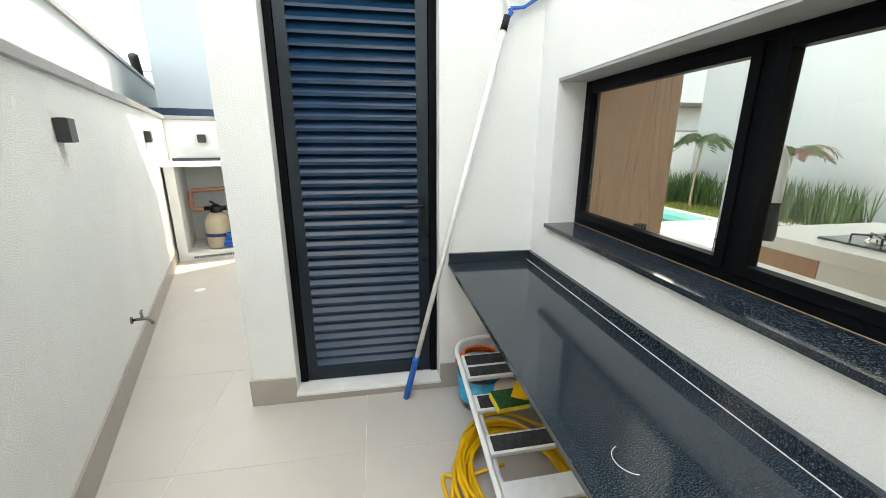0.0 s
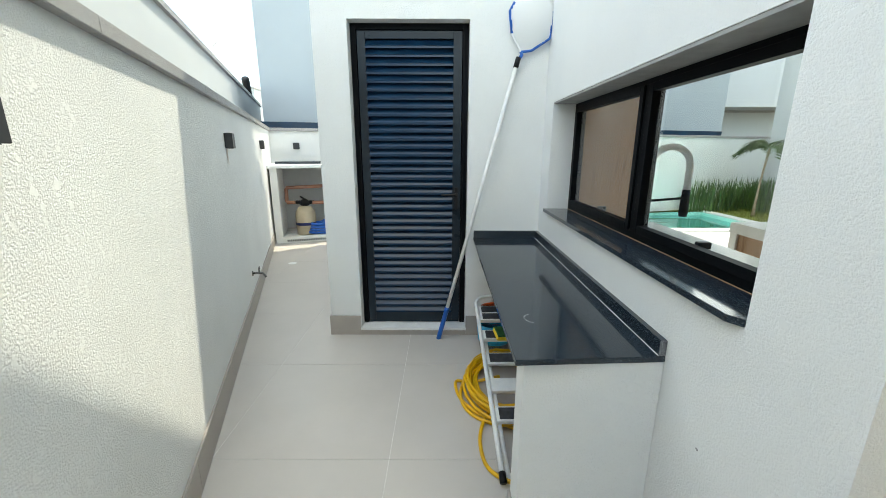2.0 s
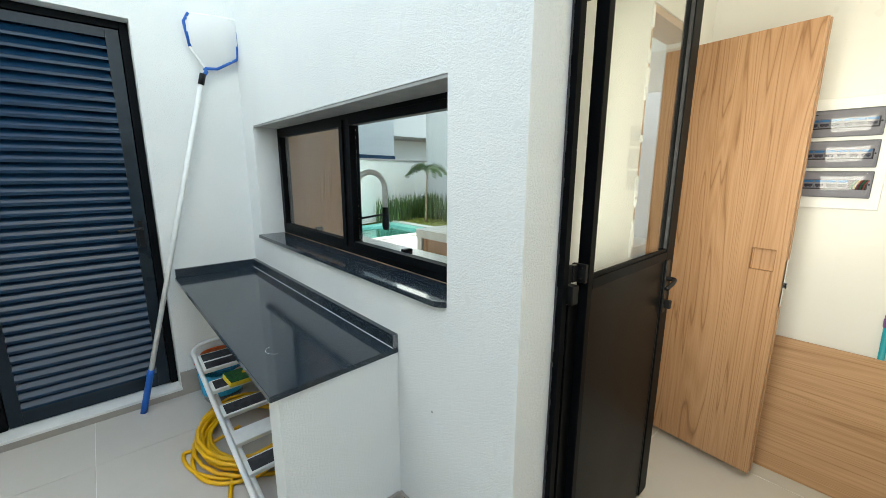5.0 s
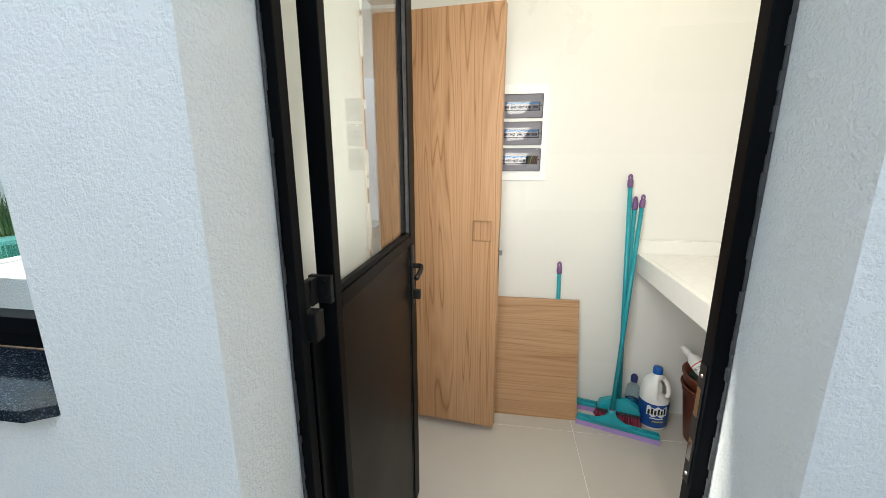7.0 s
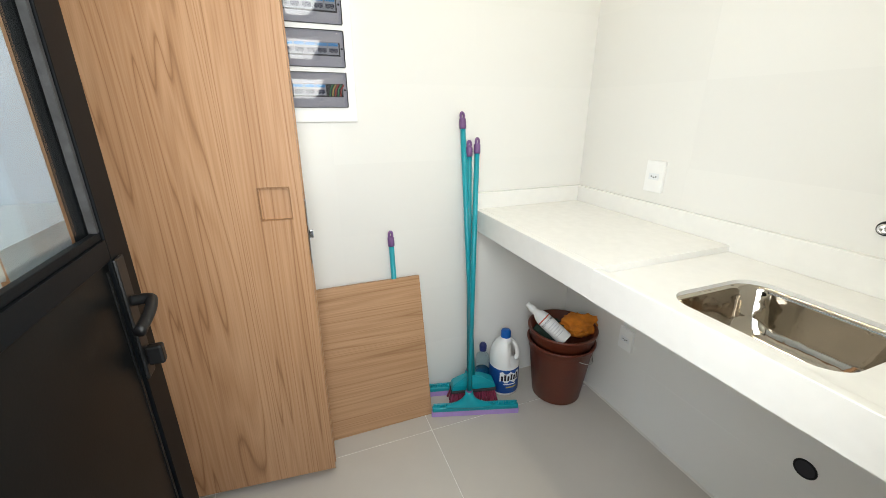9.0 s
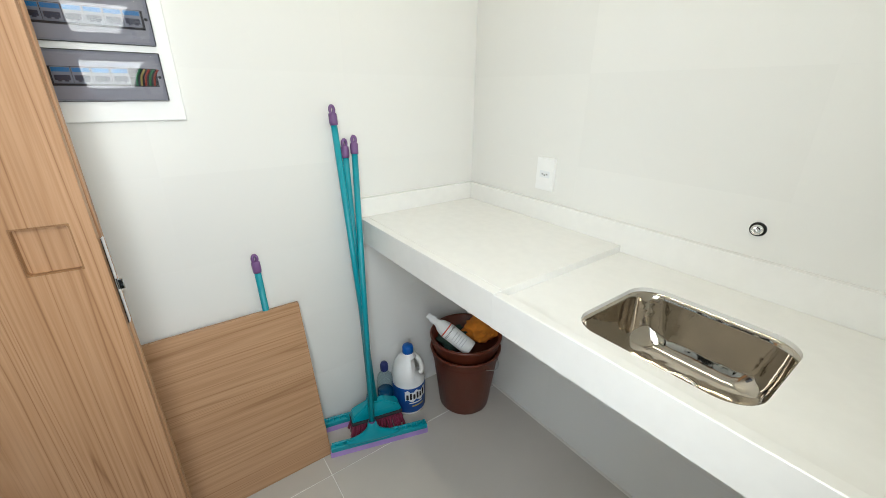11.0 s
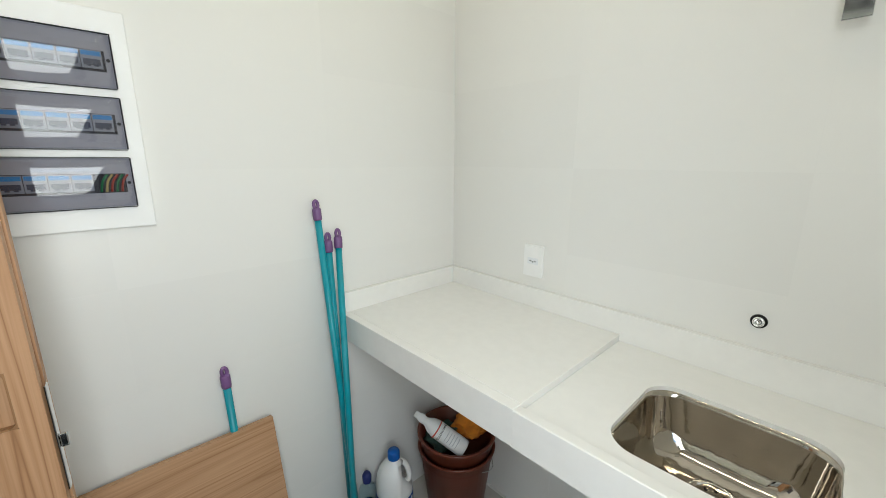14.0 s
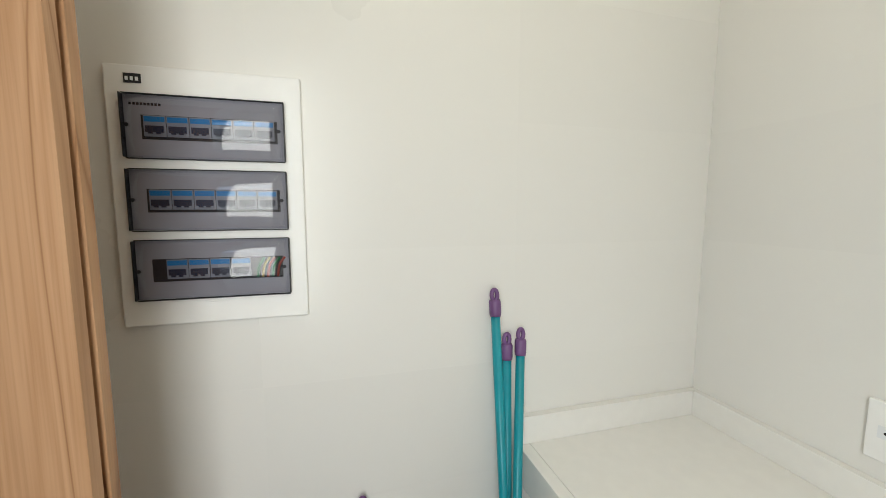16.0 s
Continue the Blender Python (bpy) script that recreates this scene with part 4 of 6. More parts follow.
def hose_coil():
    e = thing("garden_hose", "coiled bright yellow garden hose on the tiles under the ladder", "hose", (0.5, 1.2, 0))
    r = random.Random(11)
    pts = []
    for k in range(15):
        R = 0.2 + 0.055 * r.random()
        cx, cy = 0.535 + r.uniform(-0.022, 0.022), 1.27 + r.uniform(-0.03, 0.03)
        for a in range(0, 360, 20):
            u = (k + a / 360) / 15
            pts.append(Vector((cx + R * 1.0 * math.cos(radians(a)), cy + R * 1.3 * math.sin(radians(a)), 0.014 + 0.07 * u + 0.006 * math.sin(radians(3 * a + 70 * k)))))
    bm = bmesh.new()
    tube(bm, pts, 0.0095, 8)
    part("coil", bm, HOSE_YELLOW, e, smooth=True)
    bm = bmesh.new()
    tube(bm, curve_pts([(0.36, 1.45, 0.05), (0.27, 1.3, 0.012), (0.265, 1.12, 0.011), (0.35, 0.99, 0.012), (0.5, 0.93, 0.03), (0.6, 1.05, 0.06)], 8), 0.0095, 8)
    part("loose_loop", bm, HOSE_YELLOW, e, smooth=True)
    bm = bmesh.new()
    tube(bm, curve_pts([(0.5, 1.32, 0.06), (0.33, 1.32, 0.02), (0.235, 1.34, 0.011), (0.25, 1.18, 0.011), (0.33, 1.05, 0.011), (0.4, 1.0, 0.011), (0.55, 0.9, 0.012)], 8), 0.0095, 8)
    part("loose_loop", bm, HOSE_YELLOW, e, smooth=True)
    bm = bmesh.new()
    tube(bm, curve_pts([(0.45, 1.1, 0.045), (0.37, 0.98, 0.012), (0.335, 0.83, 0.011), (0.35, 0.68, 0.011), (0.42, 0.6, 0.011), (0.52, 0.57, 0.011)], 8), 0.0095, 8)
    part("loose_loop", bm, HOSE_YELLOW, e, smooth=True)


hose_coil()

# things round the ladder's head
rg = thing("hose_ring", "flat orange-red plastic hose ring behind the ladder", "hose ring", (0.53, 1.86, 0.2))
bm = bmesh.new()
for k in range(4):
    tube(bm, [(0.53 + (0.13 - 0.012 * k) * math.cos(radians(a)), 1.86 + (0.1 - 0.01 * k) * math.sin(radians(a)), 0.245 + 0.014 * k) for a in range(0, 360, 15)], 0.008, 8, closed=True)
part("ring", bm, ORANGE, rg, smooth=True)
pail = thing("plastic_tub", "clear plastic tub with an aqua blue band under the ladder", "tub", (0.53, 1.83, 0))
bm = bmesh.new()
lathe(bm, [(0, 0.002), (0.105, 0.002), (0.11, 0.01), (0.128, 0.218), (0.134, 0.222), (0.13, 0.224), (0.124, 0.216), (0.1, 0.02)], (0.53, 1.83, 0), 28)
part("body", bm, CLEAR, pail, smooth=True)
bm = bmesh.new()
lathe(bm, [(0.116, 0.05), (0.127, 0.19), (0.1285, 0.19), (0.1175, 0.05)], (0.53, 1.83, 0), 28)
part("band", bm, AQUA, pail, "aqua blue band", smooth=True)
# loose round plastic lid
lid = thing("round_lid", "beige round plastic lid on the tub beside the ladder", "tray", (0.62, 1.62, 0.2))
bm = bmesh.new()
lathe(bm, [(0, 0.012), (0.07, 0.012), (0.075, 0.008), (0.075, 0), (0.07, 0)], (0.62, 1.63, 0.195), 24, pose(0, 0, 0, 14))
part("disc", bm, PINK_BEIGE, lid, smooth=True)


def scouring_sponge():
    m = Matrix.Translation((0.555, 1.455, 0.262)) @ pose(0, 0, 0, 14, 6, 12)
    e = thing("scouring_sponge", "yellow sponge with a green scouring pad lying on the ladder", "sponge", (0.55, 1.45, 0.262))
    bm = boxes((-0.08, 0.08, -0.05, 0.05, 0, 0.028), bev=0.005)
    bmesh.ops.transform(bm, matrix=m, verts=bm.verts)
    part("foam", bm, SPONGE_YELLOW, e)
    bm = boxes((-0.078, 0.078, -0.048, 0.048, 0.0285, 0.036), bev=0.002)
    bmesh.ops.transform(bm, matrix=m, verts=bm.verts)
    part("pad", bm, SPONGE_GREEN, e, "green scouring pad")


scouring_sponge()
tr = thing("plastic_scraper", "bent yellow plastic sheet lying on the sponge", "scraper", (0.63, 1.47, 0.3))
bm = bmesh.new()
pts = [(0.56, 1.44, 0.306), (0.62, 1.53, 0.335), (0.68, 1.5, 0.32), (0.66, 1.4, 0.305), (0.61, 1.405, 0.31)]
hi = [bm.verts.new(p) for p in pts]
lo = [bm.verts.new((p[0], p[1], p[2] - 0.003)) for p in pts]
bm.faces.new(hi)
bm.faces.new(lo)
for i in range(5):
    bm.faces.new((hi[i], hi[(i + 1) % 5], lo[(i + 1) % 5], lo[i]))
part("sheet", bm, HOSE_YELLOW, tr)

# ---- end of the passage: pump niche and neighbours ----


def in_back(bm):
    bmesh.ops.transform(bm, matrix=BACK, verts=bm.verts)
    return bm


def pump_niche():
    e = thing("pump_niche", "white masonry pump shelter with a slab top and drain ledge", "pump shelter", tuple(BACK @ Vector((0.6, -0.5, 0))))
    part("side_wall", in_back(boxes((0.06, 0.16, -1.0, -0.003, 0, 1.13))), SMOOTH_WHITE, e)
    part("side_wall", in_back(boxes((0.98, 1.08, -1.0, -0.003, 0, 1.13))), SMOOTH_WHITE, e)
    part("top_slab", in_back(boxes((0.02, 1.1, -1.03, -0.003, 1.13, 1.175))), WHITE_PLASTIC, e)
    part("dark_top", in_back(boxes((0.1, 1.06, -0.5, -0.006, 1.175, 1.215))), GRANITE, e, "dark granite strip at the back of the slab")
    part("ledge", in_back(boxes((0.16, 0.98, -1.0, -0.9, 0, 0.085))), SMOOTH_WHITE, e)
    part("niche_floor", in_back(boxes((0.16, 0.98, -0.9, -0.003, 0, 0.05))), GROUT, e)
    g = in_back(boxes(*[(0.22 + 0.026 * k, 0.236 + 0.026 * k, -1.006, -1.0, 0.02, 0.05) for k in range(28)]))
    part("drain_grille", g, ROOF_GLASS, e)


pump_niche()


def sand_filter():
    at = BACK @ Vector((0.5, -0.6, 0.05))
    e = thing("pool_filter", "cream pool sand filter with a black valve in the niche", "pool filter", tuple(at))
    bm = bmesh.new()
    lathe(bm, [(0, 0), (0.14, 0), (0.155, 0.03), (0.16, 0.3), (0.15, 0.38), (0.11, 0.44), (0.05, 0.47), (0, 0.472)], at, 28)
    part("tank", bm, CREAM, e, smooth=True)
    bm = bmesh.new()
    lathe(bm, [(0.1615, 0.16), (0.164, 0.165), (0.164, 0.2), (0.1615, 0.205)], at, 28)
    part("band", bm, NAVY, e, smooth=True)
    bm = bmesh.new()
    lathe(bm, [(0.05, 0.465), (0.075, 0.48), (0.075, 0.53), (0.05, 0.56), (0.02, 0.58), (0, 0.58)], at, 20)
    tube(bm, [at + Vector((-0.14, 0, 0.52)), at + Vector((0.14, 0.02, 0.52))], 0.03, 12)
    tube(bm, [at + Vector((0, 0, 0.57)), at + Vector((-0.06, -0.02, 0.62))], 0.014, 8)
    part("valve", bm, BLACK_PLASTIC, e, "black multiport valve", smooth=True)
    p = thing("pool_pipes", "brown PVC pool pipes round the filter in the niche", "pipe", tuple(at + Vector((0, 0.1, 0.4))))
    v = lambda x, y, z: BACK @ Vector((x, y, z))
    bm = bmesh.new()
    tube(bm, [v(0.36, -0.58, 0.57), v(0.24, -0.58, 0.57), v(0.23, -0.58, 0.59), v(0.23, -0.5, 0.78), v(0.24, -0.5, 0.8), v(0.9, -0.45, 0.82), v(0.92, -0.45, 0.8), v(0.92, -0.5, 0.56)], 0.028, 12)
    part("upper_run", bm, PVC, p, smooth=True)
    bm = bmesh.new()
    tube(bm, [v(0.62, -0.66, 0.57), v(0.8, -0.68, 0.57), v(0.95, -0.62, 0.58)], 0.028, 12)
    part("lower_run", bm, PVC, p, smooth=True)
    h = thing("pool_hose", "coiled blue corrugated pool hose in the niche", "hose", tuple(v(0.75, -0.75, 0.05)))
    bm = bmesh.new()
    for k in range(4):
        tube(bm, [v(0.74 + (0.19 - 0.015 * k) * math.cos(radians(a)), -0.72 + 0.12 * math.sin(radians(a)), 0.1 + 0.045 * k + 0.09 * max(0, math.sin(radians(a + 30 * k)))) for a in range(0, 360, 15)], 0.022, 8, closed=True)
    part("coil", bm, HOSE_BLUE, h, smooth=True)


sand_filter()

# second wall on the neighbour's side, higher than the first
bm = bmesh.new()
box(bm, -0.76, -0.6, -6, 12.5, -1.1, 2.64, m=SIDE0)
nw = thing("neighbour_wall", "white neighbouring wall with a dark coping behind the boundary", "wall", tuple(SIDE0 @ Vector((-0.7, 2, -1.1))))
# shade on this white wall is put into its greyed paint
part("wall", bm, PALE_DIM, nw)
bm = bmesh.new()
box(bm, -0.8, -0.56, -6, 12.54, 2.64, 2.7, m=SIDE0)
part("coping", bm, CAP, nw, "dark grey coping")
vent = thing("vent_pipe", "black angled vent pipe at the end of the neighbouring wall", "vent pipe", tuple(SIDE0 @ Vector((-0.68, 10.3, 2.7))))
bm = bmesh.new()
tube(bm, [SIDE0 @ Vector(p) for p in ((-0.68, 10.5, 2.7), (-0.68, 10.5, 2.86), (-0.68, 10.25, 3.08))], 0.09, 12)
part("pipe", bm, BLACK_PLASTIC, vent, smooth=True)
lampp = thing("mast", "thin pale street mast far behind the neighbouring wall", "mast", (-13.2, 24, -1.1))
bm = bmesh.new()
tube(bm, [(-13.2, 24, -1.1), (-13.2, 24, 7.2), (-12.9, 24, 7.5)], 0.05, 8)
part("pole", bm, WHITE_METAL, lampp)


def house(name, label, m, w, d, h, mat, windows=()):
    """A plain rendered house; windows are (x, z, width, height) on its front."""
    e = thing(name, label, "house", tuple(m @ Vector((w / 2, d / 2, -1.1))))
    bm = bmesh.new()
    box(bm, 0, w, 0, d, -1.1, h, m=m)
    part("wall", bm, mat, e)
    bm = bmesh.new()
    box(bm, -0.05, w + 0.05, -0.05, d + 0.05, h, h + 0.1, m=m)
    part("roof", bm, CAP, e)
    for x, z, a, b in windows:
        bm = bmesh.new()
        box(bm, x, x + a, -0.03, 0.0, z, z + b, m=m)
        wi = part("window", bm, ALU, e)
        bm = bmesh.new()
        box(bm, x + 0.05, x + a - 0.05, -0.035, -0.03, z + 0.05, z + b - 0.05, m=m)
        part("pane", bm, ROOF_GLASS, wi)
    return e


HW = 12.1                       # width of the house behind the back wall
house("neighbour_house", "tall blue-grey rendered house behind the back wall", BACK @ Matrix.Translation((-0.216, 1.48, 0)), HW, 7, 6.4, NEIGHBOUR)
bm = bmesh.new()
box(bm, -0.38, 10.3, 0.2, 0.316, 0, 1.86, m=BACK)
nb_base = structure("flashing", bm, ALU_SKY_TINT, "dark flashing strip at the foot of the neighbouring house", "trim")
side_house = house("neighbour_house", "tall pale neighbouring house beside the lawn", Matrix.Translation((8.42, 1.5, 0)), 6, 7.9, 6.2, PALE_DIM)
far = house("neighbour_house", "pale house with a deep eave beyond the garden wall", Matrix.Translation((6.6, 17, 0)), 12, 8, 3.0, PALE_DIM)
bm = boxes((6.2, 19, 15.6, 25.2, 3.1, 5.4))
part("upper_storey", bm, PALE_DIM, far, "overhanging white upper storey")
house("neighbour_house", "white house with a roof terrace far behind the wall", Matrix.Translation((-24, 26, 0)), 12, 8, 5.2, PALE_DIM, ((9.5, 3.2, 1.2, 1.2),))

# ---- kitchen, pool and garden behind the window ----
tall = thing("tall_cabinet", "floor-to-ceiling oak veneer cabinet end panel in the kitchen", "cabinet", (1.3, 2.0, 0))
part("panel", boxes((XI + 0.002, 1.625, 1.965, 1.995, 0, 2.69)), OAK, tall)

kc = thing("kitchen_counter", "white quartz kitchen counter under the window", "counter", (1.35, 1.0, 0))
part("worktop", boxes((XI + 0.002, 1.66, 0.006, 1.963, 0.86, 0.9), bev=0.002), QUARTZ, kc)
for k in range(3):
    y = 0.01 + 0.65 * k
    part("cabinet_door", boxes((1.6, 1.618, y, y + 0.645, 0.1, 0.855), bev=0.002), OAK, kc)
part("carcass", boxes((XI + 0.002, 1.6, 0.006, 1.96, 0.0, 0.859)), WHITE_PLASTIC, kc)


def faucet():
    e = thing("kitchen_faucet", "tall chrome faucet with a white hose and black spray head", "faucet", (1.13, 1.09, 0.9))
    bm = bmesh.new()
    lathe(bm, [(0.028, 0), (0.028, 0.02), (0.018, 0.03), (0.016, 0.2), (0, 0.2)], (1.13, 1.09, 0.9), 20)
    part("post", bm, CHROME, e, smooth=True)
    bm = bmesh.new()
    arc = [(1.13, 1.09, 1.1)] + [(1.225 - 0.095 * math.cos(radians(a)), 1.09, 1.32 + 0.095 * math.sin(radians(a))) for a in range(0, 181, 15)] + [(1.32, 1.09, 1.2)]
    tube(bm, arc, 0.0155, 14)
    part("hose", bm, WHITE_PLASTIC, e, "white flexible hose", smooth=True)
    bm = bmesh.new()
    lathe(bm, [(0.0, 0.13), (0.017, 0.13), (0.018, 0.1), (0.021, 0.02), (0.018, 0), (0, 0)], (1.32, 1.09, 1.085), 18)
    part("spray_head", bm, BLACK_PLASTIC, e, "black spray head", smooth=True)
    bm = bmesh.new()
    tube(bm, [(1.13, 1.09, 1.16), (1.315, 1.09, 1.175)], 0.006, 8)
    part("support_arm", bm, BLACK_PLASTIC, e, smooth=True)


faucet()


def island():
    e = thing("kitchen_island", "white quartz kitchen island with an oak side panel", "kitchen island", (2.9, 1.2, 0))
    x0, x1, y0, y1 = 2.36, 3.5, 0.35, 2.15
    part("worktop", boxes((x0, x1, y0, y1, 0.79, 0.87), bev=0.002), QUARTZ, e)
    part("side_panel", boxes((x0 + 0.02, x0 + 0.05, 1.66, y1 - 0.08, 0, 0.789)), OAK, e, "oak veneer side panel")
    part("side_panel", boxes((x0 + 0.02, x0 + 0.05, y0 + 0.04, 1.655, 0, 0.789)), SMOOTH_WHITE, e, "white side panel")
    part("end_panel", boxes((x0 + 0.005, x1 - 0.02, y1 - 0.078, y1 - 0.01, 0, 0.789)), QUARTZ, e)
    part("body", boxes((x0 + 0.052, x1 - 0.02, y0 + 0.04, y1 - 0.08, 0, 0.788)), SMOOTH_WHITE, e)
    c = thing("cooktop", "black glass gas cooktop with cast-iron grates on the island", "cooktop", (2.85, 1.45, 0.87))
    part("plate", boxes((2.55, 3.1, 1.1, 1.82, 0.8705, 0.882), bev=0.003), ROOF_GLASS, c)
    for x, y in ((2.7, 1.28), (2.7, 1.64), (2.95, 1.28), (2.95, 1.64)):
        bm = bmesh.new()
        lathe(bm, [(0, 0.022), (0.03, 0.022), (0.035, 0.012), (0.045, 0.008), (0.045, 0)], (x, y, 0.882), 20)
        part("burner", bm, CHROME, c, smooth=True)
        bm = bmesh.new()
        for k in range(4):
            a = radians(90 * k + 45)
            dx, dy = math.cos(a), math.sin(a)
            tube(bm, [(x + 0.1 * dx, y + 0.1 * dy, 0.883), (x + 0.1 * dx, y + 0.1 * dy, 0.918), (x + 0.02 * dx, y + 0.02 * dy, 0.92)], 0.006, 6)
        part("grate", bm, BLACK_PLASTIC, c)


island()

# pool
pool = thing("swimming_pool", "turquoise tiled swimming pool with a pale stone rim", "pool", (5, 7.3, 0), kind="structure")
px0, px1, py0, py1 = 3.72, 6.3, 6.25, 8.35
part("basin", boxes((px0, px1, py0, py1, -1.1, -0.7), (px0 - 0.1, px0, py0, py1, -1.1, -0.01), (px1, px1 + 0.1, py0, py1, -1.1, -0.01), (px0, px1, py0 - 0.05, py0, -1.1, -0.01), (px0, px1, py1, py1 + 0.1, -1.1, -0.01)), POOL_TILE, pool)
part("water", boxes((px0 + 0.002, px1 - 0.002, py0 + 0.002, py1 - 0.002, -0.09, -0.085)), WATER, pool)
part("rim", boxes((px0 - 0.3, px0 + 0.03, py0, py1 + 0.1, -0.009, 0.02), (px1 - 0.03, px1 + 0.2, py0, py1 + 0.1, -0.009, 0.02), (px0 - 0.3, px1 + 0.2, py0 - 0.25, py0, -0.009, 0.02)), DECK, pool, "pale stone rim")
bm = bmesh.new()
prism(bm, [(6.5, 4.6), (8.4, 4.6), (8.4, 9.42), (6.5, 8.9)], -0.25, -0.004)
prism(bm, [(3.4, 8.46), (6.5, 8.46), (6.5, 8.9), (3.4, 7.92)], -0.25, -0.006)
structure("lawn", bm, GRASS, "mown green lawn beside the pool", "lawn")

rl = random.Random(21)


def blades(name, label, spots, h0, h1, width, mat, n, spread=0.25, bend=0.35):
    """Tufts of long arching leaves: one object of many blades."""
    vs, fs = [], []
    for cx, cy in spots:
        for k in range(n):
            a = rl.random() * math.tau
            r = spread * rl.random() ** 0.5
            x, y = cx + r * math.cos(a), cy + r * math.sin(a)
            h = rl.uniform(h0, h1)
            da = rl.random() * math.tau
            lean = bend * h * rl.random() ** 1.3
            sx, sy = -math.sin(da) * width / 2, math.cos(da) * width / 2
            b = len(vs)
            for t, wf in ((0, 0.7), (0.35, 1), (0.7, 0.8), (1, 0.05)):
                ox, oy = x + lean * t * t * math.cos(da), y + lean * t * t * math.sin(da)
                z = h * (t - 0.18 * t * t * (lean / h if h else 0) * 2)
                vs += [(ox - sx * wf, oy - sy * wf, z), (ox + sx * wf, oy + sy * wf, z)]
            fs += [(b + 2 * i, b + 2 * i + 1, b + 2 * i + 3, b + 2 * i + 2) for i in range(3)]
    me = bpy.data.meshes.new(name)
    me.from_pydata(vs, [], fs)
    me.materials.append(mat)
    return tagged(new(name, me), label, "plant", "", "stuff")


blades("iris_bed", "bed of dark green strap-leaved plants along the pale wall", [(7.75 + rl.uniform(-0.2, 0.3), 5.0 + 0.2 * k + rl.uniform(-0.08, 0.08)) for k in range(19)], 0.5, 0.86, 0.022, LEAF, 46)
blades("iris_bed", "bed of green strap-leaved plants along the back wall", [tuple((BACK @ Vector((9.15 + 0.2 * k, -0.35 + rl.uniform(-0.12, 0.1), 0)))[:2]) for k in range(12)], 0.5, 0.86, 0.022, LEAF, 46)
blades("lawn_grass", "short lawn grass beside the pool", [(rl.uniform(6.55, 8.1), rl.uniform(4.8, 8.7)) for k in range(420)], 0.03, 0.06, 0.008, GRASS, 9, 0.12, 0.6)


def palm(x, y, h, lean, dry):
    e = thing("palm_tree", "young palm with %s arching fronds on the lawn" % ("reddish dry" if dry else "feathery green"), "palm tree", (x, y, 0))
    bm = bmesh.new()
    pts = [Vector((x + lean * t * t, y, h * t)) for t in (0, 0.15, 0.35, 0.55, 0.75, 0.9, 1)]
    tube(bm, pts, [0.042, 0.028, 0.022, 0.02, 0.019, 0.024, 0.016], 10)
    part("trunk", bm, TRUNK, e, smooth=True)
    top = pts[-1]
    for k in range(14):
        bm = bmesh.new()
        a = k * math.tau / 14 + rl.uniform(-0.2, 0.2)
        up = rl.uniform(0.45, 1.3)
        L = rl.uniform(0.5, 0.7)
        d = Vector((math.cos(a), math.sin(a), 0))
        rib = [top + d * L * t * (1 - 0.1 * t) + Vector((0, 0, L * (up * t - (0.55 + 0.5 * up) * t * t))) for t in [i / 14 for i in range(15)]]
        tube(bm, rib, [0.007 * (1 - 0.8 * i / 14) for i in range(15)], 5)
        side = Vector((-d.y, d.x, 0))
        for i in range(2, 15):
            for s in (-1, 1):
                for sub in (0, 1):
                    p = rib[i] if not sub or i == 14 else (rib[i] + rib[i + 1]) / 2
                    ll = (0.26 - 0.012 * abs(i - 7)) * rl.uniform(0.8, 1.1)
                    tip = p + side * s * ll * 0.75 + d * ll * 0.5 - Vector((0, 0, ll * rl.uniform(0.2, 0.6)))
                    mid = (p + tip) / 2 + Vector((0, 0, 0.02))
                    wv = d * 0.0055
                    q = [bm.verts.new(c) for c in (p - wv * 0.5, mid - wv, tip, mid + wv, p + wv * 0.5)]
                    bm.faces.new(q)
        part("frond", bm, FROND_DRY if dry and k % 2 else FROND, e)


palm(7.0, 7.7, 1.45, 0.08, False)
palm(7.3, 6.0, 1.2, 0.1, True)

# ---- laundry ----


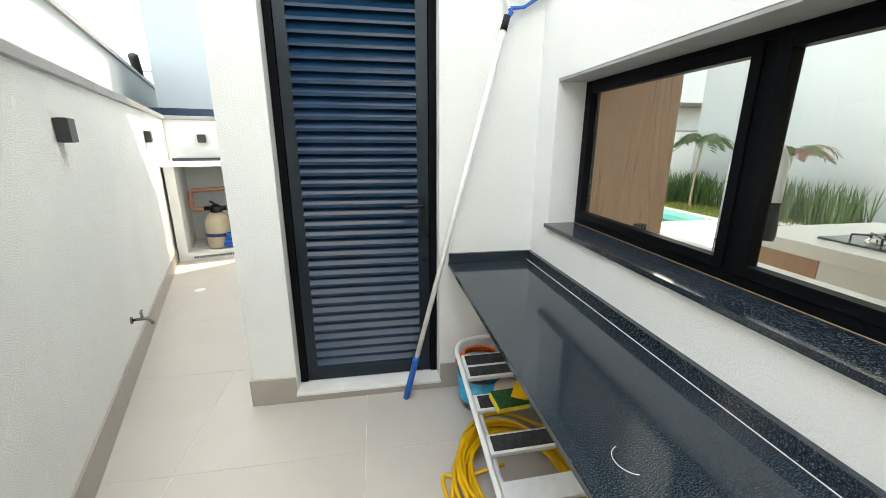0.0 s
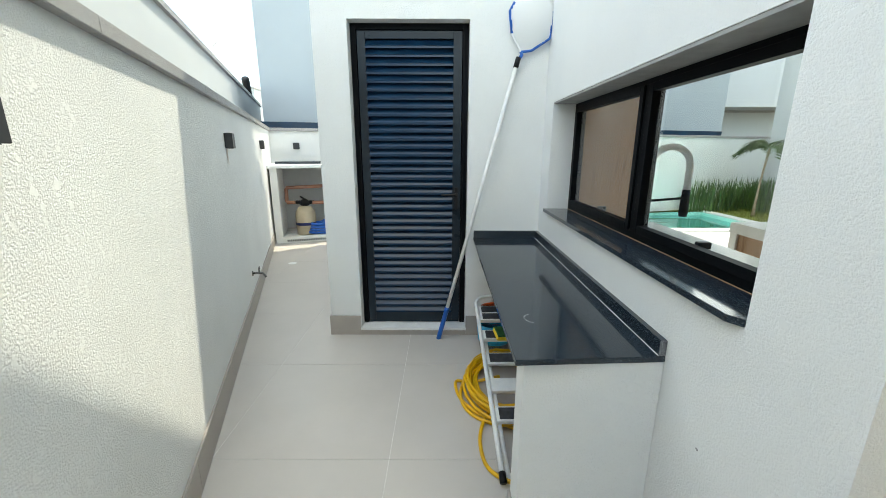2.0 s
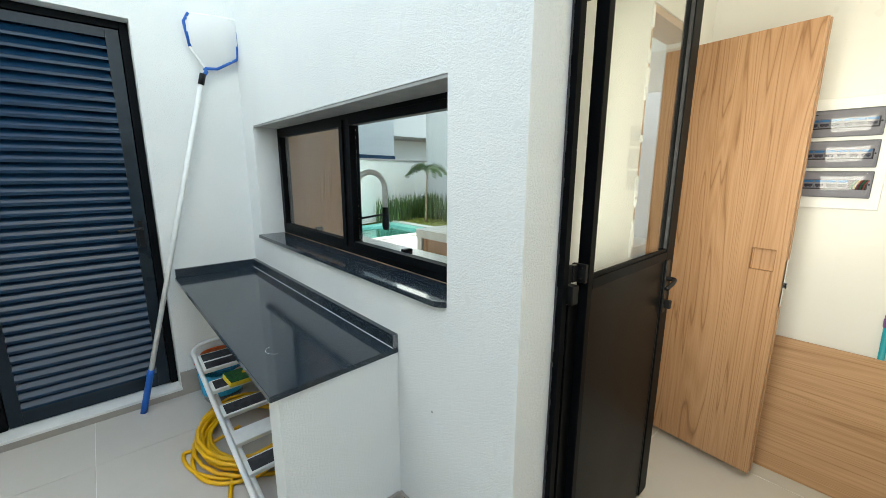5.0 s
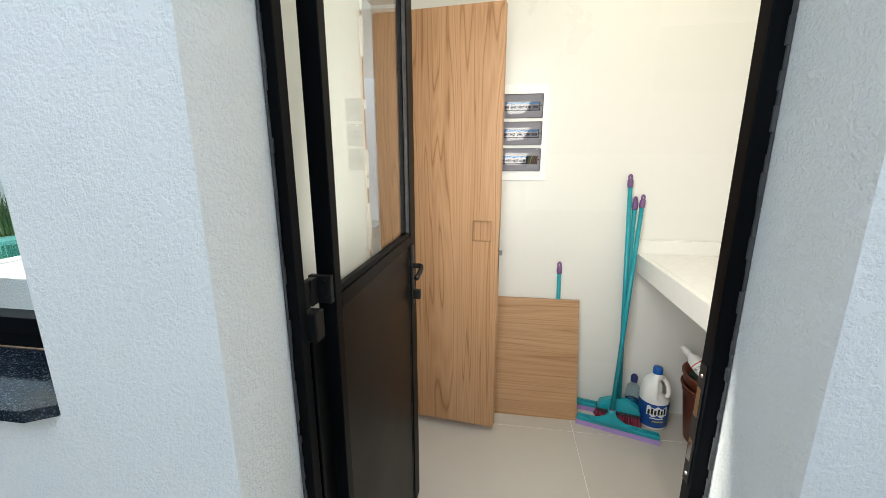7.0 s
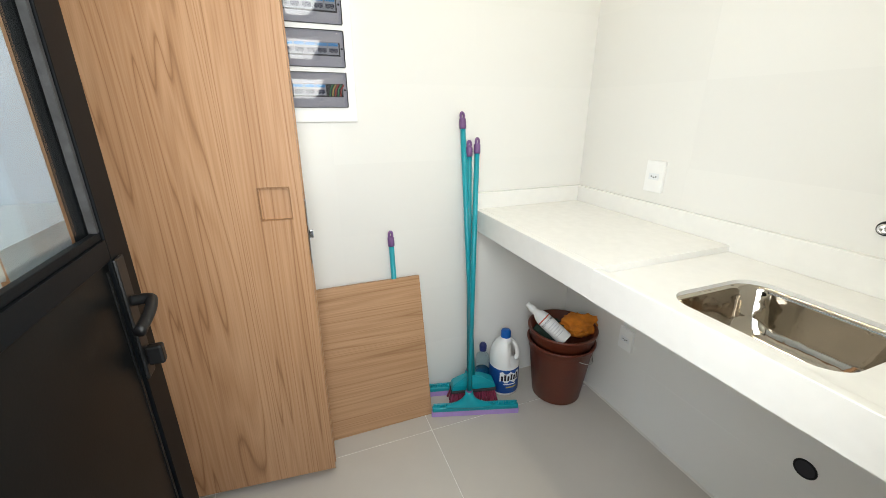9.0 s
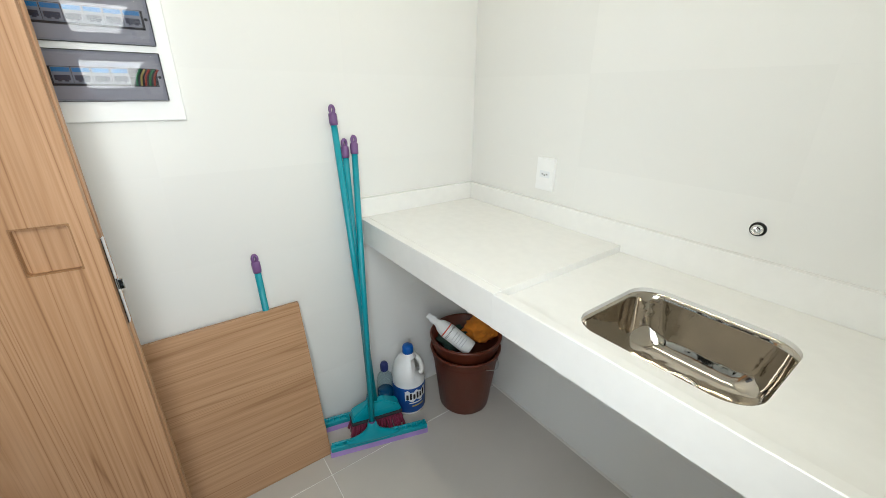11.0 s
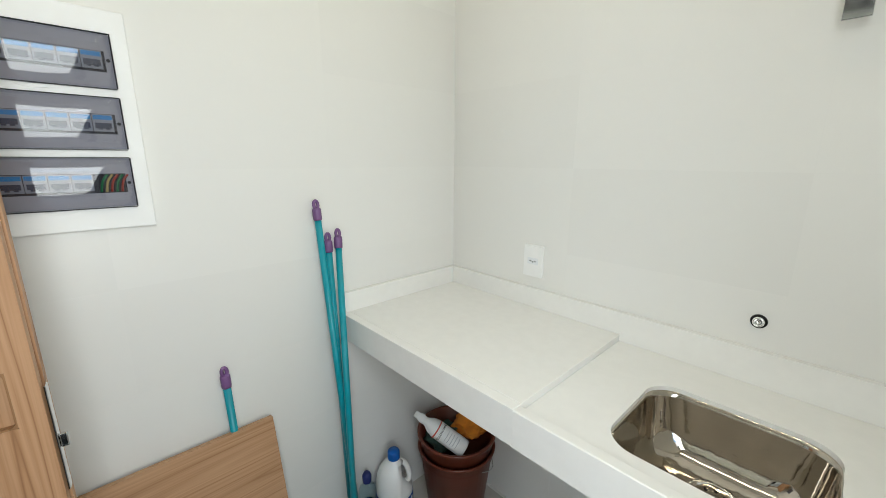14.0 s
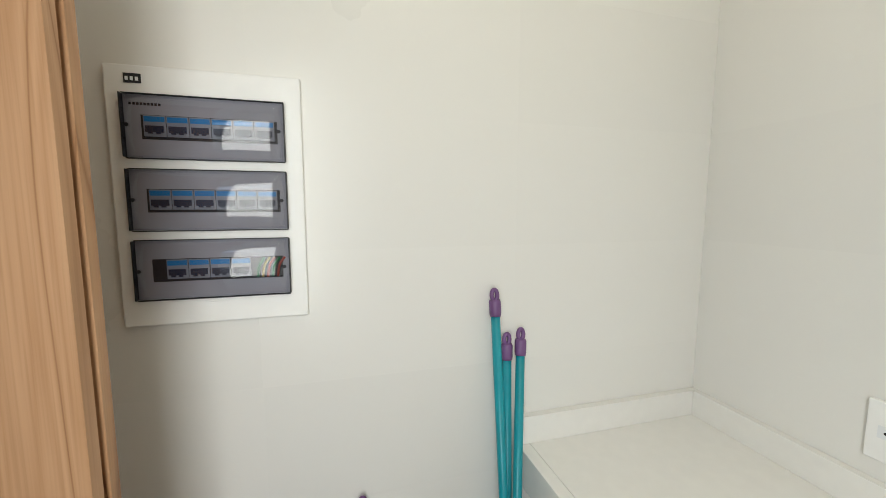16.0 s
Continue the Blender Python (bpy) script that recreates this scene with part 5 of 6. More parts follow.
def laundry_counter():
    e = thing("laundry_counter", "white quartz laundry counter, stepped down round an undermounted sink", "counter", (1.77, -1.57, 0.83))
    YF = -1.287
    part("dry_top", boxes((1.75, XB - 0.002, YS + 0.002, YF - 0.0305, 0.812, 0.904), bev=0.0012), QUARTZ, e)
    # wet part with the sink's opening
    x0, x1, y0, y1 = XI + 0.002, 1.7495, YS + 0.002, YF - 0.044
    hole = round_rect(1.258, 1.594, -1.67, -1.366, 0.062, 8)
    bm = bmesh.new()
    n = len(hole)
    cx, cy = 1.4275, -1.52

    def outer(px, py):
        dx, dy = px - cx, py - cy
        k = min((x1 - cx) / dx if dx > 1e-6 else 1e9, (x0 - cx) / dx if dx < -1e-6 else 1e9, (y1 - cy) / dy if dy > 1e-6 else 1e9, (y0 - cy) / dy if dy < -1e-6 else 1e9)
        return cx + k * dx, cy + k * dy

    ring = sorted(hole, key=lambda p: math.atan2(p[1] - cy, p[0] - cx))
    corners = [(x0, y0), (x1, y0), (x1, y1), (x0, y1)]
    inner, outr = [], []
    for p in ring:
        inner.append(p)
        outr.append(outer(*p))
    for z, flip in ((0.884, False), (0.873, True)):
        vi = [bm.verts.new((*p, z)) for p in inner]
        vo = [bm.verts.new((*p, z)) for p in outr]
        vc = {c: bm.verts.new((*c, z)) for c in corners}
        for i in range(n):
            j = (i + 1) % n
            a, b = outr[i], outr[j]
            same = abs(a[0] - b[0]) < 1e-5 or abs(a[1] - b[1]) < 1e-5
            if same:
                bm.faces.new((vi[i], vo[i], vo[j], vi[j]))
            else:
                c = min(corners, key=lambda q: abs(q[0] - a[0]) + abs(q[1] - a[1]) + abs(q[0] - b[0]) + abs(q[1] - b[1]))
                bm.faces.new((vi[i], vo[i], vc[c], vo[j], vi[j]))
        if not flip:
            top_i = vi
        else:
            for i in range(n):
                j = (i + 1) % n
                bm.faces.new((top_i[i], top_i[j], vi[j], vi[i]))
    part("wet_top", bm, QUARTZ, e)
    # front edge: a raised rim that falls gently towards the sink
    bm = bmesh.new()
    ends = []
    prof = [(YF, 0.812), (YF, 0.9), (YF - 0.002, 0.902), (YF - 0.028, 0.8995), (YF - 0.0438, 0.884), (YF - 0.0438, 0.873), (YF - 0.024, 0.873), (YF - 0.024, 0.812)]
    for px in (x0, 1.7498):
        ends.append([bm.verts.new((px, py, pz)) for py, pz in prof])
    bm.faces.new(ends[0])
    bm.faces.new(ends[1])
    for i in range(len(prof)):
        j = (i + 1) % len(prof)
        bm.faces.new((ends[0][i], ends[0][j], ends[1][j], ends[1][i]))
    part("apron", bm, QUARTZ, e)
    part("front_edge", boxes((1.75, XB - 0.002, YF - 0.03, YF, 0.812, 0.9035), bev=0.0012), QUARTZ, e)
    part("back_upstand", boxes((x0, XB - 0.002, YS + 0.0015, YS + 0.02, 0.9045, 0.974), (x0, 1.7515, YS + 0.0015, YS + 0.02, 0.8845, 0.9045)), QUARTZ, e)
    part("side_upstand", boxes((XB - 0.02, XB - 0.0015, YS + 0.0205, YF, 0.9045, 0.974)), QUARTZ, e)
    # steel bowl
    bm = bmesh.new()
    prev = None
    for inset, z, r in ((-0.012, 0.8725, 0.07), (0.0, 0.872, 0.064), (0.003, 0.86, 0.064), (0.012, 0.79, 0.07), (0.022, 0.755, 0.078), (0.045, 0.738, 0.07), (0.09, 0.731, 0.045), (0.13, 0.7295, 0.012)):
        ring = [bm.verts.new((x, y, z)) for x, y in round_rect(1.258 + inset, 1.594 - inset, -1.67 + inset, -1.366 - inset, r, 8)]
        if prev:
            for i in range(n):
                j = (i + 1) % n
                bm.faces.new((prev[i], prev[j], ring[j], ring[i]))
        prev = ring
    bm.faces.new(prev)
    bowl = part("sink_bowl", bm, STEEL, e, "polished stainless steel sink bowl", smooth=True)
    bm = bmesh.new()
    at = (1.426, -1.556, 0.7305)
    lathe(bm, [(0.05, 0.0), (0.048, 0.004), (0.04, 0.003), (0.036, -0.0), (0.012, -0.002), (0.01, 0.004), (0, 0.005)], at, 28)
    dr = part("drain", bm, CHROME, bowl, "chrome basket strainer", smooth=True)
    bm = bmesh.new()
    for k in range(8):
        a = k * math.tau / 8
        lathe(bm, [(0, 0.0012), (0.004, 0.0012), (0.004, 0)], (at[0] + 0.024 * math.cos(a), at[1] + 0.024 * math.sin(a), at[2]), 8)
    part("strainer_holes", bm, BLACK_PLASTIC, bowl)
    bm = bmesh.new()
    lathe(bm, [(0, 0.002), (0.012, 0.002), (0.014, 0)], (1.277, -1.52, 0.82), 16, pose(0, 0, 0, 0, 90))
    part("overflow", bm, CHROME, bowl, smooth=True)


laundry_counter()


def socket_plate(x, z, w, h, group):
    e = thing("socket_plate", "white wall socket plate on the tiles", "socket", (x, YS, z), group=group)
    part("plate", boxes((x - w / 2, x + w / 2, YS + 0.0005, YS + 0.0115, z - h / 2, z + h / 2), bev=0.002), WHITE_PLASTIC, e)
    s = part("module", boxes((x - 0.022, x + 0.022, YS + 0.0115, YS + 0.013, z - 0.012, z + 0.012), bev=0.0005), LABEL_WHITE, e)
    bm = bmesh.new()
    for dx, dz in ((-0.01, 0), (0, -0.003), (0.01, 0)):
        lathe(bm, [(0, 0.0006), (0.0028, 0.0006), (0.0028, 0)], (x + dx, YS + 0.013, z + dz), 8, pose(0, 0, 0, -90))
    part("pin_hole", bm, BLACK_PLASTIC, s)


socket_plate(2.077, 1.071, 0.078, 0.114, "laundry sockets")
socket_plate(2.075, 0.37, 0.07, 0.1, "laundry sockets")

stub = thing("pipe_outlet", "chrome threaded water outlet in a black wall ring", "water outlet", (1.437, YS, 1.042))
bm = bmesh.new()
lathe(bm, [(0.011, 0.006), (0.0165, 0.005), (0.0175, 0.0005), (0.011, 0.0005)], (1.437, YS, 1.042), 20, pose(0, 0, 0, -90))
part("ring", bm, BLACK_PLASTIC, stub, smooth=True)
bm = bmesh.new()
lathe(bm, [(0, 0.004), (0.007, 0.004), (0.008, 0.012), (0.012, 0.012), (0.0125, 0.001)], (1.437, YS, 1.042), 18, pose(0, 0, 0, -90))
part("thread", bm, CHROME, stub, smooth=True)

hole = thing("drain_outlet", "open round grey drain pipe in the wall under the counter", "drain pipe", (1.411, YS, 0.333))
bm = bmesh.new()
lathe(bm, [(0.024, 0.003), (0.0285, 0.003), (0.0295, 0.0005), (0.024, 0.0005)], (1.411, YS, 0.333), 22, pose(0, 0, 0, -90))
part("pipe_rim", bm, BLACK_PLASTIC, hole, smooth=True)
# flat black disc stands in for the shade inside the open pipe
bm = bmesh.new()
lathe(bm, [(0, 0.0015), (0.024, 0.0015), (0.024, 0.0005)], (1.411, YS, 0.333), 22, pose(0, 0, 0, -90))
part("pipe_mouth", bm, INK, hole, "pipe mouth, a black disc for the shade inside")

valve = thing("shut_off_valve", "square chrome shut-off valve high on the tiled wall", "valve", (1.385, YS, 1.75))
part("flange", boxes((1.345, 1.395, YS + 0.0005, YS + 0.01, 1.72, 1.77), bev=0.002), CHROME, valve)
part("stem", boxes((1.36, 1.38, YS + 0.01, YS + 0.045, 1.735, 1.755), bev=0.002), CHROME, valve)
part("lever", boxes((1.358, 1.4, YS + 0.045, YS + 0.053, 1.68, 1.765), bev=0.001), CHROME, valve)


def distribution_board():
    e = thing("distribution_board", "white flush electrical distribution board with three smoked covers", "electrical board", (XB, -0.653, 1.496))
    y0, y1, z0, z1 = -0.812, -0.494, 1.264, 1.728
    x = XB
    part("frame", boxes((x - 0.012, x - 0.0005, y0, y1, z0, z1), bev=0.003), WHITE_PLASTIC, e)
    bm = boxes((x - 0.0132, x - 0.012, -0.551, -0.525, 1.697, 1.713))
    lg = part("badge", bm, INK, e, "small dark maker's badge")
    part("badge_bar", boxes(*[(x - 0.0136, x - 0.0132, -0.547 + 0.0075 * k, -0.5425 + 0.0075 * k, 1.701, 1.7075) for k in range(3)]), LABEL_WHITE, lg)
    for r, zc in enumerate((1.624, 1.4955, 1.3685)):
        a, b, c, d = -0.78, -0.522, zc - 0.054, zc + 0.054
        row = part("insert", boxes((x - 0.0142, x - 0.012, a, b, c, d)), BOARD_GREY, e, "grey insert plate")
        part("well", boxes((x - 0.0148, x - 0.0142, -0.768, -0.547, zc - 0.022, zc + 0.02)), INK, row)
        if r == 0:
            part("lettering", boxes(*[(x - 0.0146, x - 0.0142, -0.5345 - 0.0055 * k, -0.5305 - 0.0055 * k, zc + 0.036, zc + 0.0405) for k in range(9)]), INK, row)
        n = 6 if r < 2 else 4
        first = -0.551 if r < 2 else -0.57
        for k in range(n):
            q = first - 0.0355 * k
            bk = part("breaker", boxes((x - 0.0175, x - 0.0148, q - 0.0345, q, zc - 0.017, zc + 0.019), bev=0.0006), BREAKER_BODY, row)
            part("band", boxes((x - 0.0181, x - 0.0175, q - 0.033, q - 0.0015, zc + 0.008, zc + 0.017)), BREAKER_BLUE, row)
            part("toggle", boxes((x - 0.0205, x - 0.0175, q - 0.031, q - 0.0035, zc - 0.01, zc + 0.001), (x - 0.0225, x - 0.0205, q - 0.027, q - 0.02, zc - 0.013, zc - 0.004), (x - 0.0225, x - 0.0205, q - 0.015, q - 0.008, zc - 0.013, zc - 0.004)), BREAKER_DARK, row)
        if r == 2:
            for k, mt in enumerate((WIRE_GREEN, WIRE_YELLOW, WIRE_RED, WIRE_GREEN, WIRE_RED)):
                bm = bmesh.new()
                q = -0.722 - 0.009 * k
                tube(bm, curve_pts([(x - 0.0165, q - 0.014, zc + 0.018), (x - 0.019, q - 0.004, zc + 0.002), (x - 0.0165, q, zc - 0.02)], 5), 0.0024, 6)
                part("wire", bm, mt, row, smooth=True)
        # smoked cover, bowed a little outward, with a finger lip
        bm = bmesh.new()
        cols = 10
        g = []
        for i in range(cols + 1):
            t = i / cols
            bow = 0.026 + 0.006 * (1 - (2 * t - 1) ** 2)
            yy = a + (b - a) * t
            lip = 0.004 * max(0, 1 - abs(t - 0.5) * 4)
            col = []
            for k in range(11):
                h = k / 10
                out = 0.0145 + (bow - 0.0145) * max(0.0, math.sin(math.pi * h)) ** 0.45
                col.append(bm.verts.new((x - out, yy, d + (c - lip - d) * h)))
            g.append(col)
        for i in range(cols):
            for j in range(10):
                bm.faces.new((g[i][j], g[i][j + 1], g[i + 1][j + 1], g[i + 1][j]))
        for q in (g[0], g[-1]):
            bm.faces.new(q)
        cv = part("cover", bm, SMOKED, e, "smoked transparent hinged cover", smooth=True)
        for yy in (a + 0.004, b - 0.012):
            bm = bmesh.new()
            lathe(bm, [(0, 0.0015), (0.003, 0.0012), (0.0035, 0)], (x - 0.0275, yy + 0.004, zc), 10, pose(0, 0, 0, 0, -90))
            part("cover_screw", bm, INK, cv)
        part("cover_edge", boxes((x - 0.0265, x - 0.012, a - 0.0015, a - 0.0002, c, d), (x - 0.0265, x - 0.012, b + 0.0002, b + 0.0015, c, d), (x - 0.02, x - 0.012, a, b, c - 0.0022, c - 0.0008), (x - 0.02, x - 0.012, a, b, d + 0.0004, d + 0.0016)), INK, cv)
        bm = bmesh.new()
        lathe(bm, [(0, 0.0006), (0.028, 0.0006), (0.03, 0)], (x - 0.0121, -0.651, c - 0.003), 18, Matrix.Diagonal((1, 1, 0.28, 1)) @ pose(0, 0, 0, 0, -90))
        part("finger_notch", bm, WHITE_PLASTIC, e)


distribution_board()


def leaning_panel():
    e = thing("wood_panel", "loose light oak board with crossways grain leaning on the wall", "wood board", (2.36, -0.74, 0))
    lean = math.degrees(math.atan2(0.105, 0.645))
    m = Matrix.Translation((2.345, -1.035, 0.0)) @ pose(0, 0, 0, 0, lean, 0)
    bm = boxes((0, 0.018, 0, 0.6, 0.001, 0.652), bev=0.0008)
    for v in bm.verts:
        v.co.y += 0.015 * v.co.z / 0.652
    bmesh.ops.transform(bm, matrix=m, verts=bm.verts)
    part("board", bm, OAK_SIDE, e)
    bm = boxes((-0.0002, 0.0182, 0.0, 0.6, 0.6522, 0.653), (-0.0002, 0.0182, 0.6002, 0.601, 0.001, 0.653))
    for v in bm.verts:
        v.co.y += 0.015 * v.co.z / 0.652
    bmesh.ops.transform(bm, matrix=m, verts=bm.verts)
    part("edge_band", bm, OAK_EDGE, e, "thin darker oak edge band")


leaning_panel()


def handle(e, foot, top, r=0.0105, ringed=True):
    """Broom handle: teal tube with a purple hanging cap."""
    foot, top = Vector(foot), Vector(top)
    d = (top - foot).normalized()
    L = (top - foot).length
    bm = bmesh.new()
    tube(bm, [foot, top - d * 0.055], r, 14)
    part("handle", bm, TEAL, e, "teal handle tube", smooth=True)
    bm = bmesh.new()
    tube(bm, [top - d * 0.062, top - d * 0.055, top - d * 0.028, top - d * 0.024], [r + 0.002, r + 0.003, r + 0.003, r + 0.001], 14)
    side = d.cross(Vector((1, 0, 0))).normalized()
    c = top - d * 0.014
    tube(bm, [c + 0.0068 * math.cos(a) * side + 0.0125 * math.sin(a) * d for a in [k * math.tau / 14 for k in range(14)]], 0.0052, 8, closed=True)
    part("hanging_cap", bm, PURPLE, e, "purple hanging cap", smooth=True)


def squeegee(at, rz, top, label, neck=0.03):
    e = thing("squeegee", label, "squeegee", (at[0], at[1], 0), group="teal squeegees")
    m = Matrix.Translation((at[0], at[1], 0)) @ pose(0, 0, 0, 0, 0, rz)
    nk = m @ Vector((0, neck, 0))

    def put(name, bm, mat, label="", smooth=False):
        bmesh.ops.transform(bm, matrix=m, verts=bm.verts)
        return part(name, bm, mat, e, label, smooth)

    bm = boxes((-0.013, 0.013, -0.195, 0.195, 0.03, 0.052), bev=0.005)
    box(bm, 0.004, 0.012, -0.19, 0.19, 0.05, 0.062, 0.002, 1)
    put("head", bm, TEAL)
    # row of small teeth along the back of the head
    for k in range(16):
        y = -0.18 + 0.024 * k
        if abs(y - neck) > 0.05:
            put("tooth", boxes((-0.004, 0.006, y - 0.004, y + 0.004, 0.05, 0.066), bev=0.0015), TEAL)
    # neck swelling up to the socket of the handle
    bm = bmesh.new()
    rings = []
    for half, thick, z in ((0.125, 0.02, 0.05), (0.1, 0.021, 0.058), (0.06, 0.02, 0.07), (0.032, 0.018, 0.088), (0.02, 0.016, 0.108), (0.0165, 0.0155, 0.13)):
        rings.append([bm.verts.new((thick * math.sin(k * math.tau / 20), neck + half * math.cos(k * math.tau / 20), z)) for k in range(20)])
    for p, q in zip(rings, rings[1:]):
        for k in range(20):
            bm.faces.new((p[k], p[(k + 1) % 20], q[(k + 1) % 20], q[k]))
    bm.faces.new(rings[0])
    bm.faces.new(rings[-1])
    put("neck", bm, TEAL, smooth=True)
    bm = bmesh.new()
    lathe(bm, [(0.0125, 0.128), (0.0135, 0.13), (0.0135, 0.136), (0.0125, 0.138)], (0, neck, 0), 16)
    put("socket_ring", bm, PURPLE, "purple ring at the handle socket", True)
    put("rubber_edge", boxes((-0.006, 0.006, -0.198, 0.198, 0.0, 0.032), bev=0.001), LILAC, "lilac rubber edge")
    handle(e, (nk.x, nk.y, 0.125), top)


def broom(at, rz, top, label):
    e = thing("broom", label, "broom", (at[0], at[1], 0), group="teal brooms")
    m = Matrix.Translation((at[0], at[1], 0)) @ pose(0, 0, 0, 0, 0, rz)
    bm = bmesh.new()
    lo = [bm.verts.new(v) for v in ((-0.03, -0.105, 0.085), (0.03, -0.105, 0.085), (0.03, 0.105, 0.085), (-0.03, 0.105, 0.085))]
    md = [bm.verts.new(v) for v in ((-0.028, -0.095, 0.115), (0.028, -0.095, 0.115), (0.028, 0.095, 0.115), (-0.028, 0.095, 0.115))]
    hi = [bm.verts.new(v) for v in ((-0.016, -0.035, 0.15), (0.016, -0.035, 0.15), (0.016, 0.035, 0.15), (-0.016, 0.035, 0.15))]
    bm.faces.new(lo)
    bm.faces.new(hi)
    for p, q in ((lo, md), (md, hi)):
        for i in range(4):
            bm.faces.new((p[i], p[(i + 1) % 4], q[(i + 1) % 4], q[i]))
    bmesh.ops.bevel(bm, geom=list(bm.edges), offset=0.004, segments=2, affect="EDGES")
    bmesh.ops.transform(bm, matrix=m, verts=bm.verts)
    part("head", bm, TEAL, e)
    bm = boxes((-0.031, 0.031, -0.106, 0.106, 0.07, 0.0848), bev=0.003)
    bmesh.ops.transform(bm, matrix=m, verts=bm.verts)
    part("buffer", bm, DARK_FOAM, e, "dark foam buffer strip")
    rr = random.Random(int(1000 * abs(at[1])))
    bm = bmesh.new()
    for i in range(18):
        for j in range(4):
            x, y = -0.024 + 0.016 * j, -0.097 + 0.0114 * i
            fx, fy = x * 1.5 + rr.uniform(-0.005, 0.005), y * 1.14 + rr.uniform(-0.006, 0.006)
            tube(bm, [(x, y, 0.072), ((x + fx) / 2, (y + fy) / 2, 0.036), (fx, fy, rr.uniform(0.001, 0.006))], [0.004, 0.0055, 0.0065], 5)
    bmesh.ops.transform(bm, matrix=m, verts=bm.verts)
    part("bristles", bm, BURGUNDY, e, "flared burgundy bristles")
    handle(e, (at[0], at[1], 0.14), top)


squeegee((2.272, -1.217), -17, (2.466, -1.283, 1.2), "teal floor squeegee with a lilac rubber edge before the broom")
squeegee((2.428, -1.2), -13, (2.47, -1.249, 1.19), "teal floor squeegee close to the tiled wall behind the broom", -0.05)
broom((2.36, -1.243, 0), -13, (2.466, -1.214, 1.298), "teal broom with burgundy bristles leaning on the tiled wall")
broom((2.443, -0.925, 0), 3, (2.474, -0.91, 0.845), "short teal brush standing behind the loose oak board")


def bleach_jug():
    x, y = 2.39, -1.425
    e = thing("bleach_jug", "white plastic bleach jug with a blue cap and blue label", "bottle", (x, y, 0))
    body = [(0, 0.002), (0.063, 0.002), (0.07, 0.01), (0.071, 0.152), (0.0695, 0.157), (0.0715, 0.165), (0.0722, 0.185), (0.0712, 0.2), (0.068, 0.22), (0.061, 0.242), (0.049, 0.262), (0.036, 0.276), (0.024, 0.285), (0.021, 0.3), (0, 0.3)]
    bm = bmesh.new()
    lathe(bm, body, (x, y, 0), 32)
    # hollow for the grip on one side
    for v in bm.verts:
        dx, dy, z = v.co.x - x, v.co.y - y, v.co.z
        if 0.18 < z < 0.27 and (-0.35 * dx - 0.94 * dy) > 0.012:
            k = 0.45
            v.co.x, v.co.y = x + dx * k, y + dy * k
    part("body", bm, WHITE_PLASTIC, e, smooth=True)
    bm = bmesh.new()
    d = Vector((-0.35, -0.94, 0)).normalized()
    c = Vector((x, y, 0))
    tube(bm, curve_pts([c + d * 0.05 + Vector((0, 0, 0.165)), c + d * 0.061 + Vector((0, 0, 0.19)), c + d * 0.057 + Vector((0, 0, 0.225)), c + d * 0.042 + Vector((0, 0, 0.258)), c + d * 0.014 + Vector((0, 0, 0.28))], 6), 0.0115, 12)
    part("grip", bm, WHITE_PLASTIC, e, smooth=True)
    bm = bmesh.new()
    lathe(bm, [(0.0235, 0.294), (0.0235, 0.321), (0.021, 0.327), (0, 0.328)], (x, y, 0), 24)
    part("cap", bm, BLUE_PLASTIC, e, "blue screw cap", smooth=True)
    bm = bmesh.new()
    lathe(bm, [(0.0715, 0.02), (0.0722, 0.022), (0.0722, 0.148), (0.0715, 0.15)], (x, y, 0), 32)
    lb = part("label", bm, LABEL_BLUE, e, "blue printed label", smooth=True)
    # marks on the label, following its curve
    rm = random.Random(8)

    def patch(name, a0, a1, z0, z1, mat, wave=0.0, off=0.0727):
        bm = bmesh.new()
        col = []
        for i in range(9):
            a = radians(a0 + (a1 - a0) * i / 8)
            w = wave * math.sin(i * 1.9)
            col.append([bm.verts.new((x + off * math.cos(a), y + off * math.sin(a), z + w)) for z in (z0, z1)])
        for p, q in zip(col, col[1:]):
            bm.faces.new((p[0], q[0], q[1], p[1]))
        part(name, bm, mat, lb)

    patch("white_flash", 135, 215, 0.085, 0.135, LABEL_WHITE, 0.008)
    for k in range(6):
        a = 140 + 12 * k
        patch("brand_mark", a, a + 8, 0.092 + 0.001 * k, 0.118 + 0.008 * (k % 2) + 0.001 * k, INK, 0.002, 0.0731)
    patch("small_print", 150, 200, 0.07, 0.076, LABEL_WHITE)
    patch("small_print", 160, 205, 0.052, 0.06, WIRE_YELLOW)


bleach_jug()


def small_bottle():
    x, y = 2.445, -1.335
    e = thing("plastic_bottle", "clear plastic bottle with a navy cap and dark liquid", "bottle", (x, y, 0))
    bm = bmesh.new()
    lathe(bm, [(0, 0.002), (0.032, 0.002), (0.036, 0.012), (0.036, 0.15), (0.03, 0.178), (0.015, 0.196), (0.013, 0.212)], (x, y, 0), 24)
    part("body", bm, CLEAR, e, smooth=True)
    bm = bmesh.new()
    lathe(bm, [(0, 0.004), (0.031, 0.004), (0.0345, 0.014), (0.0345, 0.095), (0, 0.095)], (x, y, 0), 24)
    part("liquid", bm, TEAL_LIQUID, e, "dark teal liquid", smooth=True)
    bm = bmesh.new()
    lathe(bm, [(0.017, 0.205), (0.018, 0.232), (0.012, 0.244), (0, 0.246)], (x, y, 0), 20)
    part("cap", bm, NAVY, e, "navy cap", smooth=True)


small_bottle()

BX, BY = 2.278, -1.657


